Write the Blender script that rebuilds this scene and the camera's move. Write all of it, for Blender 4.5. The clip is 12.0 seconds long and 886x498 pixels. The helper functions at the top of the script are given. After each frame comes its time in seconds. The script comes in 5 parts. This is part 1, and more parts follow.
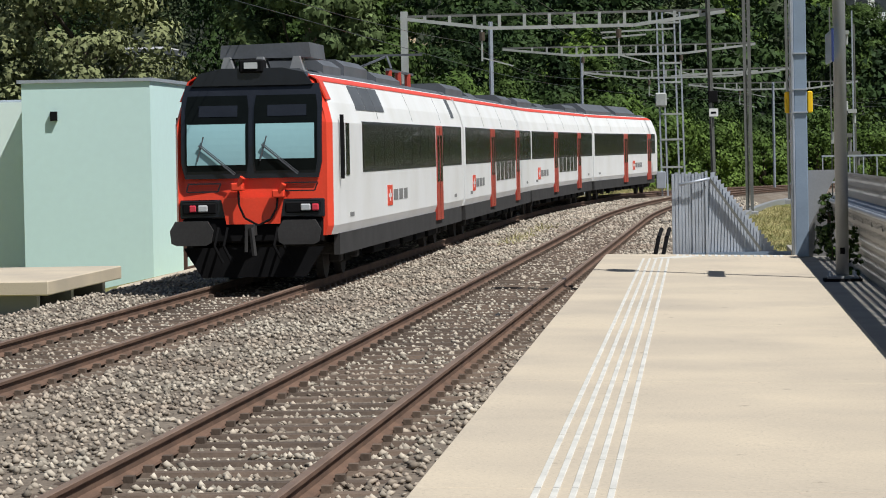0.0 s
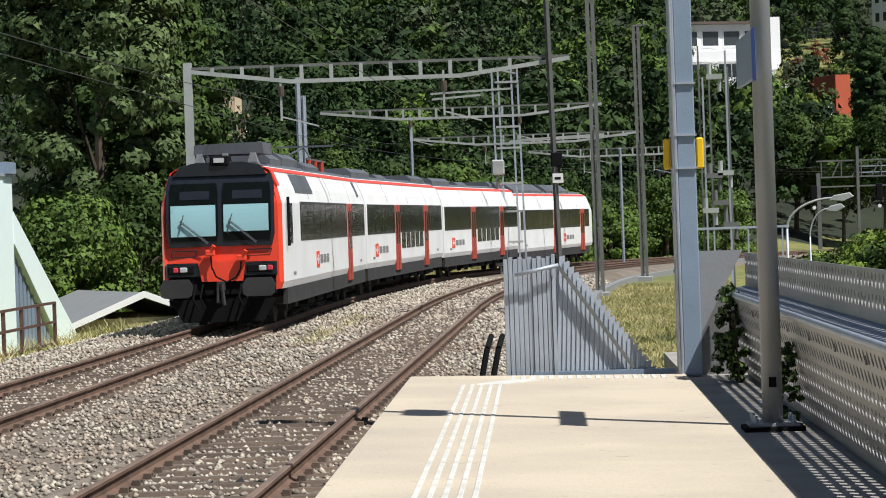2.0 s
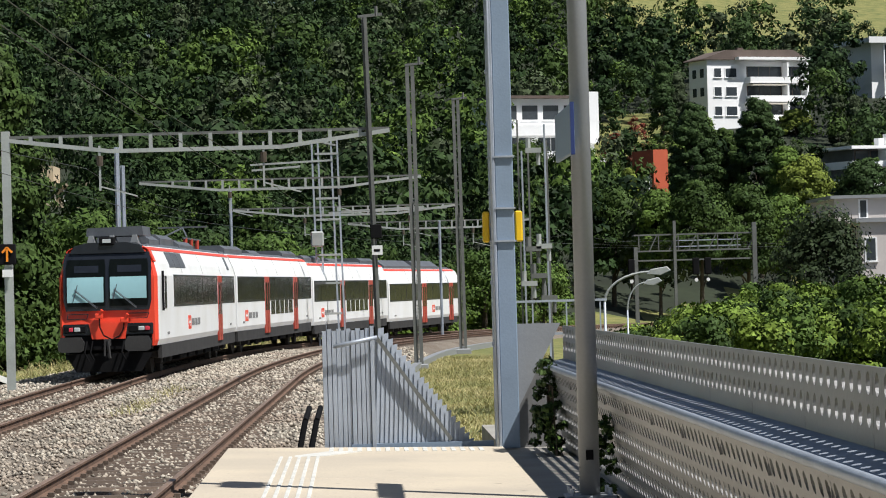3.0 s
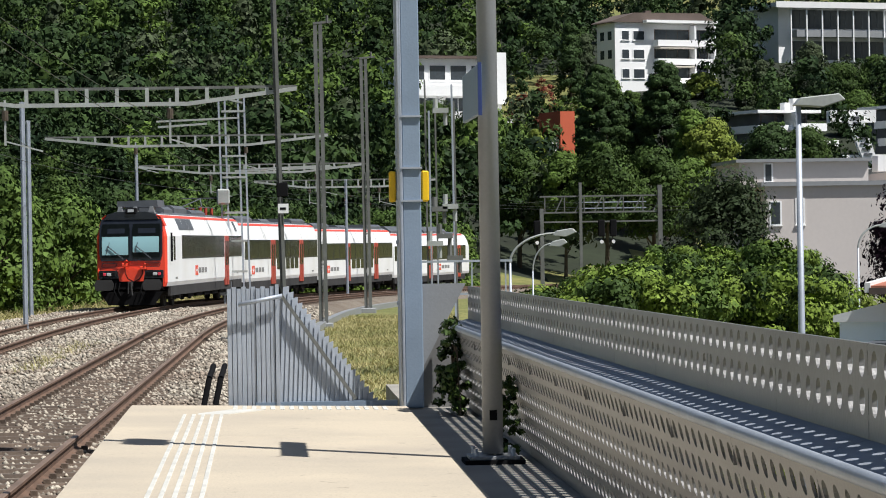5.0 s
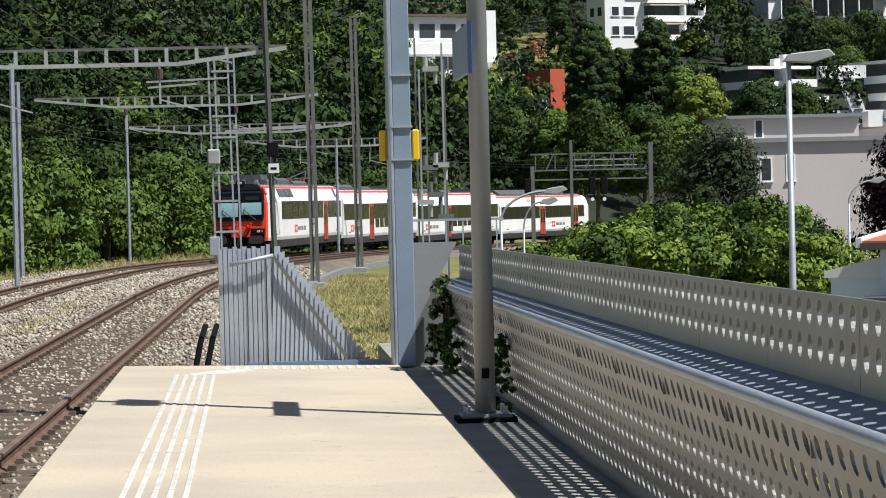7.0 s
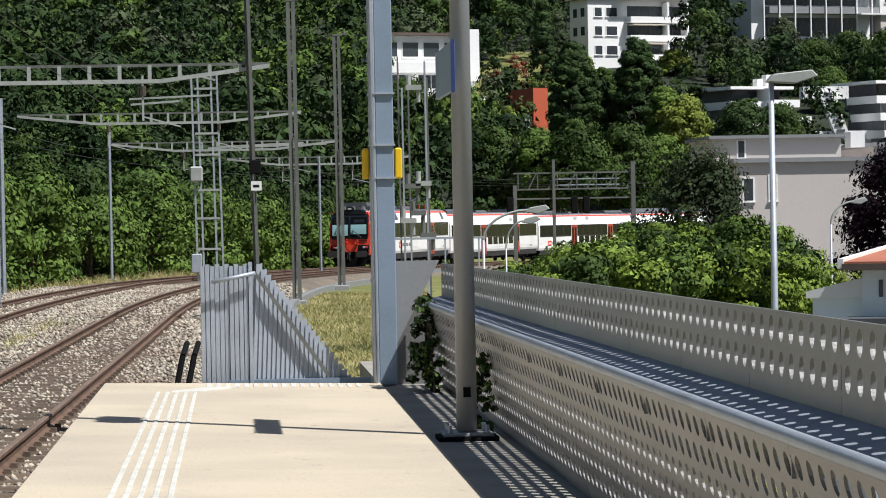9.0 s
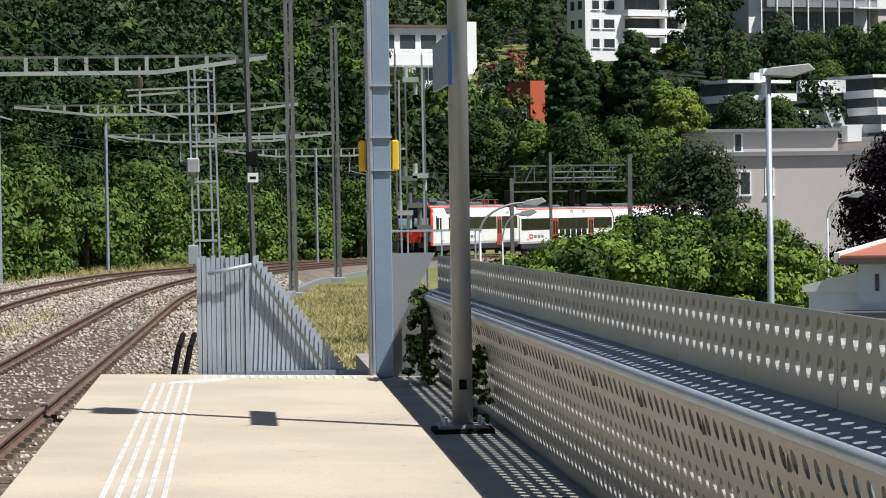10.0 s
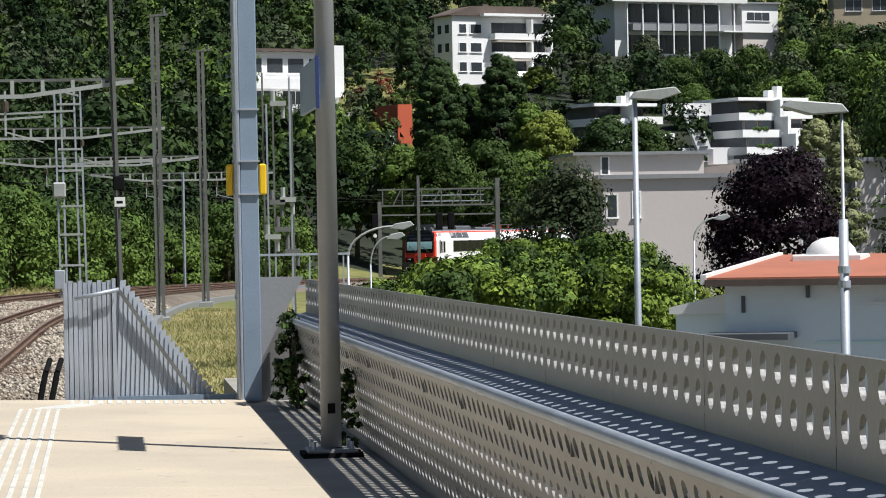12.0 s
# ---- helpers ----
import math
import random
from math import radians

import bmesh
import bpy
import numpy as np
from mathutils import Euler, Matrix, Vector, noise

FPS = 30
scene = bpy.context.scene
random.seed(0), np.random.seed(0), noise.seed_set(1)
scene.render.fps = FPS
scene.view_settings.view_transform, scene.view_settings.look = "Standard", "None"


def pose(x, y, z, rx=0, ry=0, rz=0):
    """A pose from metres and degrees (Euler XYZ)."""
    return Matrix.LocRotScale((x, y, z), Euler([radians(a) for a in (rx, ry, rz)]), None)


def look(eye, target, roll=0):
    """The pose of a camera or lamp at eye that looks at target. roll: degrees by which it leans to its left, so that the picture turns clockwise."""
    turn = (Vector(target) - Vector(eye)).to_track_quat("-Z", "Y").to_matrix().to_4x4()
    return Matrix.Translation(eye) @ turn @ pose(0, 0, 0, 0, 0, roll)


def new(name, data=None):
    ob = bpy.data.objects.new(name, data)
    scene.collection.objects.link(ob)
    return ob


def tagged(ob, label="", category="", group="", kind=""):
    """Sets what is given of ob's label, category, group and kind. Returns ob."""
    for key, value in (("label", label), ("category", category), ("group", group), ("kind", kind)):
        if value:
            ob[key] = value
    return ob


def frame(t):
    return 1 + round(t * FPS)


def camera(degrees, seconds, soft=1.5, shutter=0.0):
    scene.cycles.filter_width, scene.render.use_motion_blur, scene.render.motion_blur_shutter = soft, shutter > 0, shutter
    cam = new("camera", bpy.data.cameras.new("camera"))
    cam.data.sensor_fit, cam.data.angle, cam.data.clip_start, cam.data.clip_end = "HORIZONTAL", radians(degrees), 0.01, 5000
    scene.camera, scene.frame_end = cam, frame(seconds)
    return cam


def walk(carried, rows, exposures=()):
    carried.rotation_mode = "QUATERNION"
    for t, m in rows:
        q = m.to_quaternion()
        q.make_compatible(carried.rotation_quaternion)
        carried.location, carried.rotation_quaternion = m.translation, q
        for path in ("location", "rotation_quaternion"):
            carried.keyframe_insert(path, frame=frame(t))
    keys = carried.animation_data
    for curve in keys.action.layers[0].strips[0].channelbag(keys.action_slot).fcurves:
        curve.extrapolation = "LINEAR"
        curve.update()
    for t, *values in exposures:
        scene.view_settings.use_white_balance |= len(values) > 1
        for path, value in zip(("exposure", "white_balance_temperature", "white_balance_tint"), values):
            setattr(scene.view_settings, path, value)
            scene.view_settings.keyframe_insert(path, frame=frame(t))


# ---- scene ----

FOV = math.degrees(2 * math.atan(784 / 5200))
cam = camera(FOV, 12.0, soft=1.0)
EYE_Z = 1.65
# seconds, place along the platform, yaw to the right, pitch, lean
CAMERA_ROWS = [
    (0, -13.98, -4.961, -1.946, -1.1), (0.5, -8.65, -4.753, -1.656, -1.05), (1, -5.54, -3.481, -0.777, -1.3),
    (1.5, 0, -2.659, -0.527, -1.433), (2, 0, -1.87, -0.576, -1.927), (2.5, 0, -0.33, -0.164, -1.865),
    (3, 0, 1.697, 0.717, -1.555), (3.2, 0, 2.529, 1.04, -1.35), (4.8, 0, 3.623, -0.037, -0.803),
    (5, 0, 3.514, -0.109, -0.919), (5.5, 0, 3.487, -0.919, -0.8), (6, 0, 3.5, -1.171, -1.29),
    (6.5, 0, 3.374, -1.116, -0.993), (7, 0, 3.672, -0.92, -1.336), (7.2, 0, 3.686, -0.764, -1.111),
    (8.8, 0, 3.888, -0.499, -0.996), (9, 0, 4.026, -0.566, -1.04), (9.5, 0, 4.253, -0.491, -0.728),
    (10, 0, 4.093, -0.715, -0.823), (10.5, 0, 4.218, -0.567, -0.8), (11, 0, 5.119, -0.683, -0.714),
    (11.5, 0, 6.081, -0.854, -0.826), (12, 0, 6.672, -0.297, -1.023),
]


def held(y, yaw, pitch, lean):
    a, p = radians(yaw), radians(pitch)
    eye = Vector((0, y, EYE_Z))
    return look(eye, eye + Vector((math.sin(a) * math.cos(p), math.cos(a) * math.cos(p), math.sin(p))), lean)


walk(cam, [(t, held(*r)) for t, *r in CAMERA_ROWS], [(0, 0.08), (0.8, 0.18), (1.6, 0.30), (12, 0.30)])

# ---- light: high summer sun from the right, a little behind ----
SUN_ELEV, SUN_AZ = radians(58.5), math.atan2(0.51, -0.345)
sun_dir = Vector((math.sin(SUN_AZ) * math.cos(SUN_ELEV), math.cos(SUN_AZ) * math.cos(SUN_ELEV), math.sin(SUN_ELEV)))
world = bpy.data.worlds.new("world")
scene.world = world
world.use_nodes = True
wn = world.node_tree.nodes
sky = wn.new("ShaderNodeTexSky")
sky.sky_type, sky.sun_disc = "NISHITA", False
sky.sun_elevation, sky.sun_rotation = SUN_ELEV, SUN_AZ
wn["Background"].inputs[1].default_value = 0.05
world.node_tree.links.new(sky.outputs[0], wn["Background"].inputs[0])
sun = new("sun", bpy.data.lights.new("sun", "SUN"))
sun.data.energy, sun.data.angle, sun.data.color = 5.0, radians(0.55), (1.0, 0.985, 0.96)
sun.matrix_world = look(sun_dir * 100, (0, 0, 0))


# ---- materials ----
def material(name, color, rough=0.6, metal=0.0, vary=0.25, scale=3.0, fine=60.0, bump=0.15, second=None, random_piece=0.0, island=0.0, depth=0.01, spec=0.5):
    """Principled surface with variation at two scales, fine relief and, if wanted, a change from piece to piece."""
    m = bpy.data.materials.new(name)
    m.use_nodes = True
    n, l = m.node_tree.nodes, m.node_tree.links
    b = n["Principled BSDF"]
    b.inputs["Roughness"].default_value, b.inputs["Metallic"].default_value = rough, metal
    b.inputs["Specular IOR Level"].default_value = spec
    tc = n.new("ShaderNodeTexCoord")
    big, small = n.new("ShaderNodeTexNoise"), n.new("ShaderNodeTexNoise")
    for tex, s, d in ((big, scale, 5), (small, fine, 3)):
        tex.inputs["Scale"].default_value, tex.inputs["Detail"].default_value = s, d
        l.new(tc.outputs["Object"], tex.inputs["Vector"])
    ramp = n.new("ShaderNodeValToRGB")
    c2 = second or tuple(c * (1 - vary) for c in color)
    ramp.color_ramp.elements[0].color, ramp.color_ramp.elements[1].color = (*c2, 1), (*color, 1)
    ramp.color_ramp.elements[0].position, ramp.color_ramp.elements[1].position = 0.32, 0.62
    l.new(big.outputs[0], ramp.inputs[0])
    hsv = n.new("ShaderNodeHueSaturation")
    l.new(ramp.outputs[0], hsv.inputs["Color"])
    value = n.new("ShaderNodeMapRange")
    value.inputs[3].default_value, value.inputs[4].default_value = 1 - vary * 0.8, 1 + vary * 0.8
    l.new(small.outputs[0], value.inputs[0])
    out = value.outputs[0]
    for amount, node, sock in ((random_piece, "ShaderNodeObjectInfo", "Random"), (island, "ShaderNodeNewGeometry", "Random Per Island")):
        if amount:
            src, r, mul = n.new(node), n.new("ShaderNodeMapRange"), n.new("ShaderNodeMath")
            r.inputs[3].default_value, r.inputs[4].default_value = 1 - amount, 1 + amount
            mul.operation = "MULTIPLY"
            l.new(src.outputs[sock], r.inputs[0])
            l.new(out, mul.inputs[0])
            l.new(r.outputs[0], mul.inputs[1])
            out = mul.outputs[0]
    l.new(out, hsv.inputs["Value"])
    l.new(hsv.outputs[0], b.inputs["Base Color"])
    if bump:
        bp = n.new("ShaderNodeBump")
        bp.inputs["Strength"].default_value, bp.inputs["Distance"].default_value = bump, depth
        l.new(small.outputs[0], bp.inputs["Height"])
        l.new(bp.outputs[0], b.inputs["Normal"])
    return m


def leaf_material(name, color, second, island=0.35):
    m = material(name, color, rough=0.55, vary=0.35, scale=0.25, fine=2.0, bump=0.0, second=second, island=island, spec=0.05)
    return m


M = {
    "concrete": material("platform concrete", (0.53, 0.455, 0.345), 0.85, vary=0.22, scale=0.5, fine=46, bump=0.35, depth=0.006, second=(0.42, 0.365, 0.29)),
    "line": material("tactile line paint", (0.62, 0.61, 0.56), 0.7, vary=0.2, scale=3, fine=70, bump=0.2, depth=0.003),
    "joint": material("joint", (0.25, 0.21, 0.17), 0.9),
    "asphalt": material("pale grey walkway", (0.34, 0.32, 0.28), 0.85, vary=0.2, scale=1.2, fine=60, bump=0.3),
    "shelf": material("weathered galvanised shelf", (0.28, 0.305, 0.345), 0.6, metal=0.05, vary=0.18, scale=1.5, fine=30),
    "ballast": material("ballast bed", (0.19, 0.16, 0.125), 0.95, vary=0.6, scale=0.7, fine=14, bump=1.0, depth=0.05, second=(0.13, 0.10, 0.075)),
    "stone": material("ballast stone", (0.38, 0.34, 0.275), 0.9, vary=0.25, scale=0.45, fine=25, island=0.5, bump=0.3, second=(0.25, 0.20, 0.155)),
    "rail_side": material("rusty rail", (0.15, 0.088, 0.058), 0.85, vary=0.4, scale=2, fine=40, bump=0.3),
    "rail_top": material("worn rail head", (0.27, 0.185, 0.135), 0.5, metal=0.3, vary=0.3, scale=1, fine=40),
    "sleeper": material("rusty steel sleeper", (0.125, 0.090, 0.066), 0.85, vary=0.45, scale=1.5, fine=30, random_piece=0.25, bump=0.4),
    "grass": material("dry grass", (0.20, 0.19, 0.06), 0.95, vary=0.5, scale=0.5, fine=8, bump=0.8, depth=0.05, second=(0.10, 0.12, 0.03)),
    "blade": material("grass blade", (0.42, 0.36, 0.17), 0.8, vary=0.3, scale=0.4, fine=10, island=0.4, second=(0.20, 0.20, 0.065)),
    # floor of the wood, with the shade under the trees put into its colour
    "floor_wood_shade": material("dark shaded forest floor", (0.02, 0.028, 0.012), 1.0, vary=0.5, scale=0.1, fine=1.0),
    "town": material("dusty town ground", (0.11, 0.108, 0.10), 0.95, vary=0.35, scale=0.2, fine=3),
    "galv": material("galvanised steel", (0.42, 0.46, 0.52), 0.5, metal=0.35, vary=0.16, scale=3, fine=30),
    "galv_blue": material("blue-grey painted steel", (0.24, 0.31, 0.40), 0.45, metal=0.1, vary=0.12, scale=2, fine=40),
    "post_grey": material("grey painted steel", (0.29, 0.30, 0.31), 0.45, metal=0.15, vary=0.1, scale=2, fine=40),
    "sheet": material("brushed perforated steel", (0.215, 0.213, 0.21), 0.42, metal=0.3, vary=0.14, scale=1.2, fine=35),
    "mast": material("weathered mast steel", (0.16, 0.165, 0.155), 0.7, metal=0.2, vary=0.3, scale=1.5, fine=20),
    "mast_light": material("light galvanised mast", (0.42, 0.44, 0.42), 0.55, metal=0.25, vary=0.2, scale=1.5, fine=20),
    "wire": material("contact wire", (0.09, 0.10, 0.09), 0.5, metal=0.6),
    "black": material("black plastic", (0.009, 0.009, 0.010), 0.9, vary=0.3, spec=0.1),
    "yellow": material("yellow enamel", (0.85, 0.52, 0.01), 0.45, vary=0.08),
    "white": material("white paint", (0.78, 0.78, 0.77), 0.5, vary=0.05, scale=1, fine=20),
    "orange": material("orange lamp glass", (0.9, 0.28, 0.02), 0.4, vary=0.1),
    "red_wall": material("red render", (0.55, 0.11, 0.05), 0.8, vary=0.12, scale=0.3, fine=6),
    "train_red": material("red train lacquer", (0.86, 0.070, 0.032), 0.32, vary=0.10, scale=1.2, fine=25),
    "train_door": material("dusty red door", (0.42, 0.055, 0.035), 0.4, vary=0.15, scale=1.2, fine=25),
    "train_white": material("white train lacquer", (0.90, 0.91, 0.91), 0.34, vary=0.04, scale=0.7, fine=20, second=(0.82, 0.82, 0.80)),
    "train_grey": material("dirty dark grey underframe", (0.032, 0.031, 0.031), 0.85, vary=0.4, scale=1.5, fine=25),
    "train_black": material("black cab mask", (0.016, 0.019, 0.026), 0.25, vary=0.2),
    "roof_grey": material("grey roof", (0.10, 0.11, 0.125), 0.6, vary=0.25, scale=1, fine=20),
    "glass_dark": material("dark window glass", (0.006, 0.008, 0.008), 0.1, vary=0.2, spec=0.08),
    "blind": material("pale blue painted screen glare", (0.30, 0.52, 0.56), 0.35, vary=0.05, scale=0.6, fine=10),
    "letter": material("grey lettering", (0.22, 0.22, 0.22), 0.5, vary=0.1),
    "lamp_glass": material("lamp glass", (0.5, 0.52, 0.53), 0.2, vary=0.05),
    "tail_red": material("red tail lamp glass", (0.65, 0.05, 0.08), 0.2, vary=0.05),
    "mint": material("mint green render", (0.62, 0.83, 0.80), 0.8, vary=0.05, scale=0.15, fine=5, bump=0.05),
    # paler copy of the mint, with sunlit brightness put into the colour
    "mint_pale": material("pale sunlit mint render", (0.76, 0.88, 0.85), 0.8, vary=0.04, scale=0.15, fine=5, bump=0.05),
    "shed_blue": material("pale blue-white render", (0.74, 0.83, 0.89), 0.8, vary=0.05, scale=0.2, fine=5, bump=0.05),
    "house_white": material("white render", (0.88, 0.88, 0.875), 0.8, vary=0.06, scale=0.2, fine=4),
    "house_beige": material("beige-grey render", (0.60, 0.55, 0.52), 0.85, vary=0.07, scale=0.15, fine=4),
    "house_sand": material("sand render", (0.48, 0.40, 0.28), 0.85, vary=0.1, scale=0.2, fine=4),
    "roof_brown": material("brown tile roof", (0.12, 0.09, 0.075), 0.85, vary=0.25, scale=0.5, fine=5),
    "roof_red": material("red sheet roof", (0.42, 0.15, 0.09), 0.7, vary=0.15, scale=0.5, fine=5),
    "pane": material("house window pane", (0.05, 0.06, 0.07), 0.12, vary=0.2),
    "awning": material("pale awning", (0.62, 0.58, 0.5), 0.8, vary=0.1),
    "bark": material("bark", (0.09, 0.07, 0.05), 0.95, vary=0.4, scale=2, fine=15, bump=0.6),
    "leaf": leaf_material("broad leaves", (0.062, 0.099, 0.026), (0.027, 0.048, 0.015)),
    "leaf_light": leaf_material("light shrub leaves", (0.108, 0.168, 0.036), (0.056, 0.094, 0.024)),
    "leaf_hazel": leaf_material("hazel leaves", (0.205, 0.275, 0.046), (0.10, 0.155, 0.03), island=0.45),
    "leaf_dark": leaf_material("dark leaves", (0.048, 0.080, 0.027), (0.026, 0.046, 0.018)),
    "leaf_pine": leaf_material("pine needles", (0.072, 0.094, 0.048), (0.042, 0.056, 0.030)),
    "leaf_umbra": leaf_material("deep green pine needles", (0.036, 0.052, 0.024), (0.020, 0.030, 0.014)),
    "leaf_copper": leaf_material("copper beech leaves", (0.017, 0.009, 0.013), (0.009, 0.005, 0.009)),
    "leaf_yellow": leaf_material("yellow-green leaves", (0.17, 0.21, 0.04), (0.10, 0.135, 0.03)),
    "leaf_russet": leaf_material("red-brown leaves", (0.20, 0.055, 0.035), (0.09, 0.035, 0.025)),
    "sign_blue": material("blue enamel", (0.025, 0.045, 0.16), 0.4, vary=0.1),
    "leaf_poplar": leaf_material("poplar leaves", (0.115, 0.155, 0.060), (0.055, 0.082, 0.034)),
    "leaf_olive": leaf_material("olive leaves", (0.25, 0.27, 0.13), (0.13, 0.15, 0.07)),
    "forest": leaf_material("forest leaves", (0.032, 0.056, 0.020), (0.011, 0.022, 0.011), island=0.45),
}


def specks(m, scale, lo, dark):
    """Scattered small dark spots and wear marks over a material."""
    n, l = m.node_tree.nodes, m.node_tree.links
    b = n["Principled BSDF"]
    old = b.inputs["Base Color"].links[0].from_socket
    tc, tex, ramp, mix = n.new("ShaderNodeTexCoord"), n.new("ShaderNodeTexNoise"), n.new("ShaderNodeMapRange"), n.new("ShaderNodeMixRGB")
    tex.inputs["Scale"].default_value, tex.inputs["Detail"].default_value = scale, 4
    l.new(tc.outputs["Object"], tex.inputs["Vector"])
    ramp.inputs[1].default_value, ramp.inputs[2].default_value, ramp.inputs[4].default_value = lo, lo + 0.06, 0.55
    l.new(tex.outputs[0], ramp.inputs[0])
    l.new(ramp.outputs[0], mix.inputs[0])
    l.new(old, mix.inputs[1])
    mix.inputs[2].default_value = (*dark, 1)
    l.new(mix.outputs[0], b.inputs["Base Color"])


specks(M["concrete"], 5.5, 0.685, (0.17, 0.145, 0.115))
specks(M["concrete"], 48.0, 0.63, (0.25, 0.215, 0.17))
specks(M["line"], 9.0, 0.71, (0.33, 0.29, 0.235))


# ---- mesh helpers ----
def part(name, bm, mat, parent=None, label="", smooth=False):
    me = bpy.data.meshes.new(name)
    bm.to_mesh(me)
    bm.free()
    mats = mat if isinstance(mat, (list, tuple)) else [mat]
    for x in mats:
        me.materials.append(M[x])
    if smooth:
        for p in me.polygons:
            p.use_smooth = True
    ob = new(name, me)
    ob.parent = parent
    return tagged(ob, label)


def thing(name, label, category, at=(0, 0, 0), turn=0.0, group="", kind=""):
    ob = new(name)
    ob.matrix_basis = pose(*at, 0, 0, turn)
    return tagged(ob, label, category, group, kind)


def mesh_from(name, verts, faces, mat, parent=None, label=""):
    me = bpy.data.meshes.new(name)
    me.from_pydata(verts, [], faces)
    me.materials.append(M[mat])
    ob = new(name, me)
    ob.parent = parent
    return tagged(ob, label)


def box(bm, x0, x1, y0, y1, z0, z1, bevel=0.0, mat=0):
    r = bmesh.ops.create_cube(bm, size=1)
    vs = r["verts"]
    for v in vs:
        v.co = Vector(((x0 + x1) / 2 + v.co.x * (x1 - x0), (y0 + y1) / 2 + v.co.y * (y1 - y0), (z0 + z1) / 2 + v.co.z * (z1 - z0)))
    fs = {f for v in vs for f in v.link_faces}
    for f in fs:
        f.material_index = mat
    if bevel:
        es = list({e for v in vs for e in v.link_edges})
        bmesh.ops.bevel(bm, geom=es, offset=bevel, segments=1, affect="EDGES")
    return vs


def B(x0, x1, y0, y1, z0, z1, bevel=0.0):
    bm = bmesh.new()
    box(bm, x0, x1, y0, y1, z0, z1, bevel)
    return bm


def rod(bm, a, b, r, r2=None, seg=8, caps=True):
    a, b = Vector(a), Vector(b)
    d = b - a
    m = Matrix.Translation((a + b) / 2) @ d.to_track_quat("Z", "Y").to_matrix().to_4x4()
    return bmesh.ops.create_cone(bm, cap_ends=caps, segments=seg, radius1=r, radius2=r if r2 is None else r2, depth=d.length, matrix=m)["verts"]


def bar(bm, a, b, w, h=None):
    """A square bar from a to b."""
    a, b = Vector(a), Vector(b)
    d = b - a
    m = Matrix.Translation((a + b) / 2) @ d.to_track_quat("Z", "Y").to_matrix().to_4x4() @ Matrix.Diagonal((w, h or w, d.length, 1))
    return bmesh.ops.create_cube(bm, size=1, matrix=m)["verts"]


def prism(bm, poly, axis, a, b, mat=0):
    """A polygon of (u, v) pushed from a to b along an axis: 'x' takes (y, z), 'y' takes (x, z), 'z' takes (x, y)."""
    put = {"x": lambda u, v, w: (w, u, v), "y": lambda u, v, w: (u, w, v), "z": lambda u, v, w: (u, v, w)}[axis]
    va = [bm.verts.new(put(u, v, a)) for u, v in poly]
    vb = [bm.verts.new(put(u, v, b)) for u, v in poly]
    n = len(poly)
    fs = [bm.faces.new(va), bm.faces.new(vb[::-1])]
    for i in range(n):
        fs.append(bm.faces.new((va[i], vb[i], vb[(i + 1) % n], va[(i + 1) % n])))
    for f in fs:
        f.material_index = mat
    bmesh.ops.recalc_face_normals(bm, faces=fs)
    return fs


# ---- the line of the tracks: straight, then bending to the right ----
RAIL_Z = -0.5
STEP = 0.5


def track_line():
    x, y, h, rows = -8.32, -40.0, 0.0159, []
    for i in range(900):
        s = i * STEP
        rows.append((x, y, h))
        h += STEP * (0 if s < 113 else 1 / 450 if s < 218.6 else 1 / 262 if s < 292 else 1 / 190 if s < 420 else 0)
        x, y = x + math.sin(h) * STEP, y + math.cos(h) * STEP
    return rows


LINE = track_line()


def on_line(s, side=0.0):
    """Place and heading s metres along the far track, side metres to its right."""
    k = max(0.0, min(s / STEP, len(LINE) - 1.001))
    i, f = int(k), k - int(k)
    x, y, h = (LINE[i][j] * (1 - f) + LINE[i + 1][j] * f for j in range(3))
    return x + math.cos(h) * side, y - math.sin(h) * side, h


def fall(s):
    """The line falls gently beyond the bend's start."""
    return 1.05 * min(1.0, max(0.0, (s - 150) / 115)) ** 1.2


def sweep(profile, s0, s1, ds, side, z=0.0, closed=True, mats=None):
    """A profile of (across, up) carried along the track."""
    bm = bmesh.new()
    rings, n = [], max(2, int((s1 - s0) / ds) + 1)
    for i in range(n):
        s = s0 + (s1 - s0) * i / (n - 1)
        rings.append([bm.verts.new((*on_line(s, side + u)[:2], z + v - fall(s))) for u, v in profile])
    m = len(profile)
    for a, b in zip(rings, rings[1:]):
        for j in range(m if closed else m - 1):
            f = bm.faces.new((a[j], a[(j + 1) % m], b[(j + 1) % m], b[j]))
            if mats:
                f.material_index = mats[j]
    bmesh.ops.recalc_face_normals(bm, faces=bm.faces)
    return bm


NEAR = 4.2   # the near track lies this far to the right of the far one

# ---- ground, tracks, platform ----
LINE_XY = np.array([(x, y) for x, y, h in LINE])[::4]
LINE_H = np.array([h for x, y, h in LINE])[::4]


def lateral(px, py, want_s=False):
    """Signed distance from the far track, right positive."""
    px, py = np.atleast_1d(px).astype(float), np.atleast_1d(py).astype(float)
    d2 = (px[:, None] - LINE_XY[None, :, 0]) ** 2 + (py[:, None] - LINE_XY[None, :, 1]) ** 2
    k = d2.argmin(1)
    dx, dy = px - LINE_XY[k, 0], py - LINE_XY[k, 1]
    lat = dx * np.cos(LINE_H[k]) - dy * np.sin(LINE_H[k])
    return (lat, k * 4 * STEP) if want_s else lat


def smooth_step(a, b, v):
    t = np.clip((v - a) / (b - a), 0, 1)
    return t * t * (3 - 2 * t)


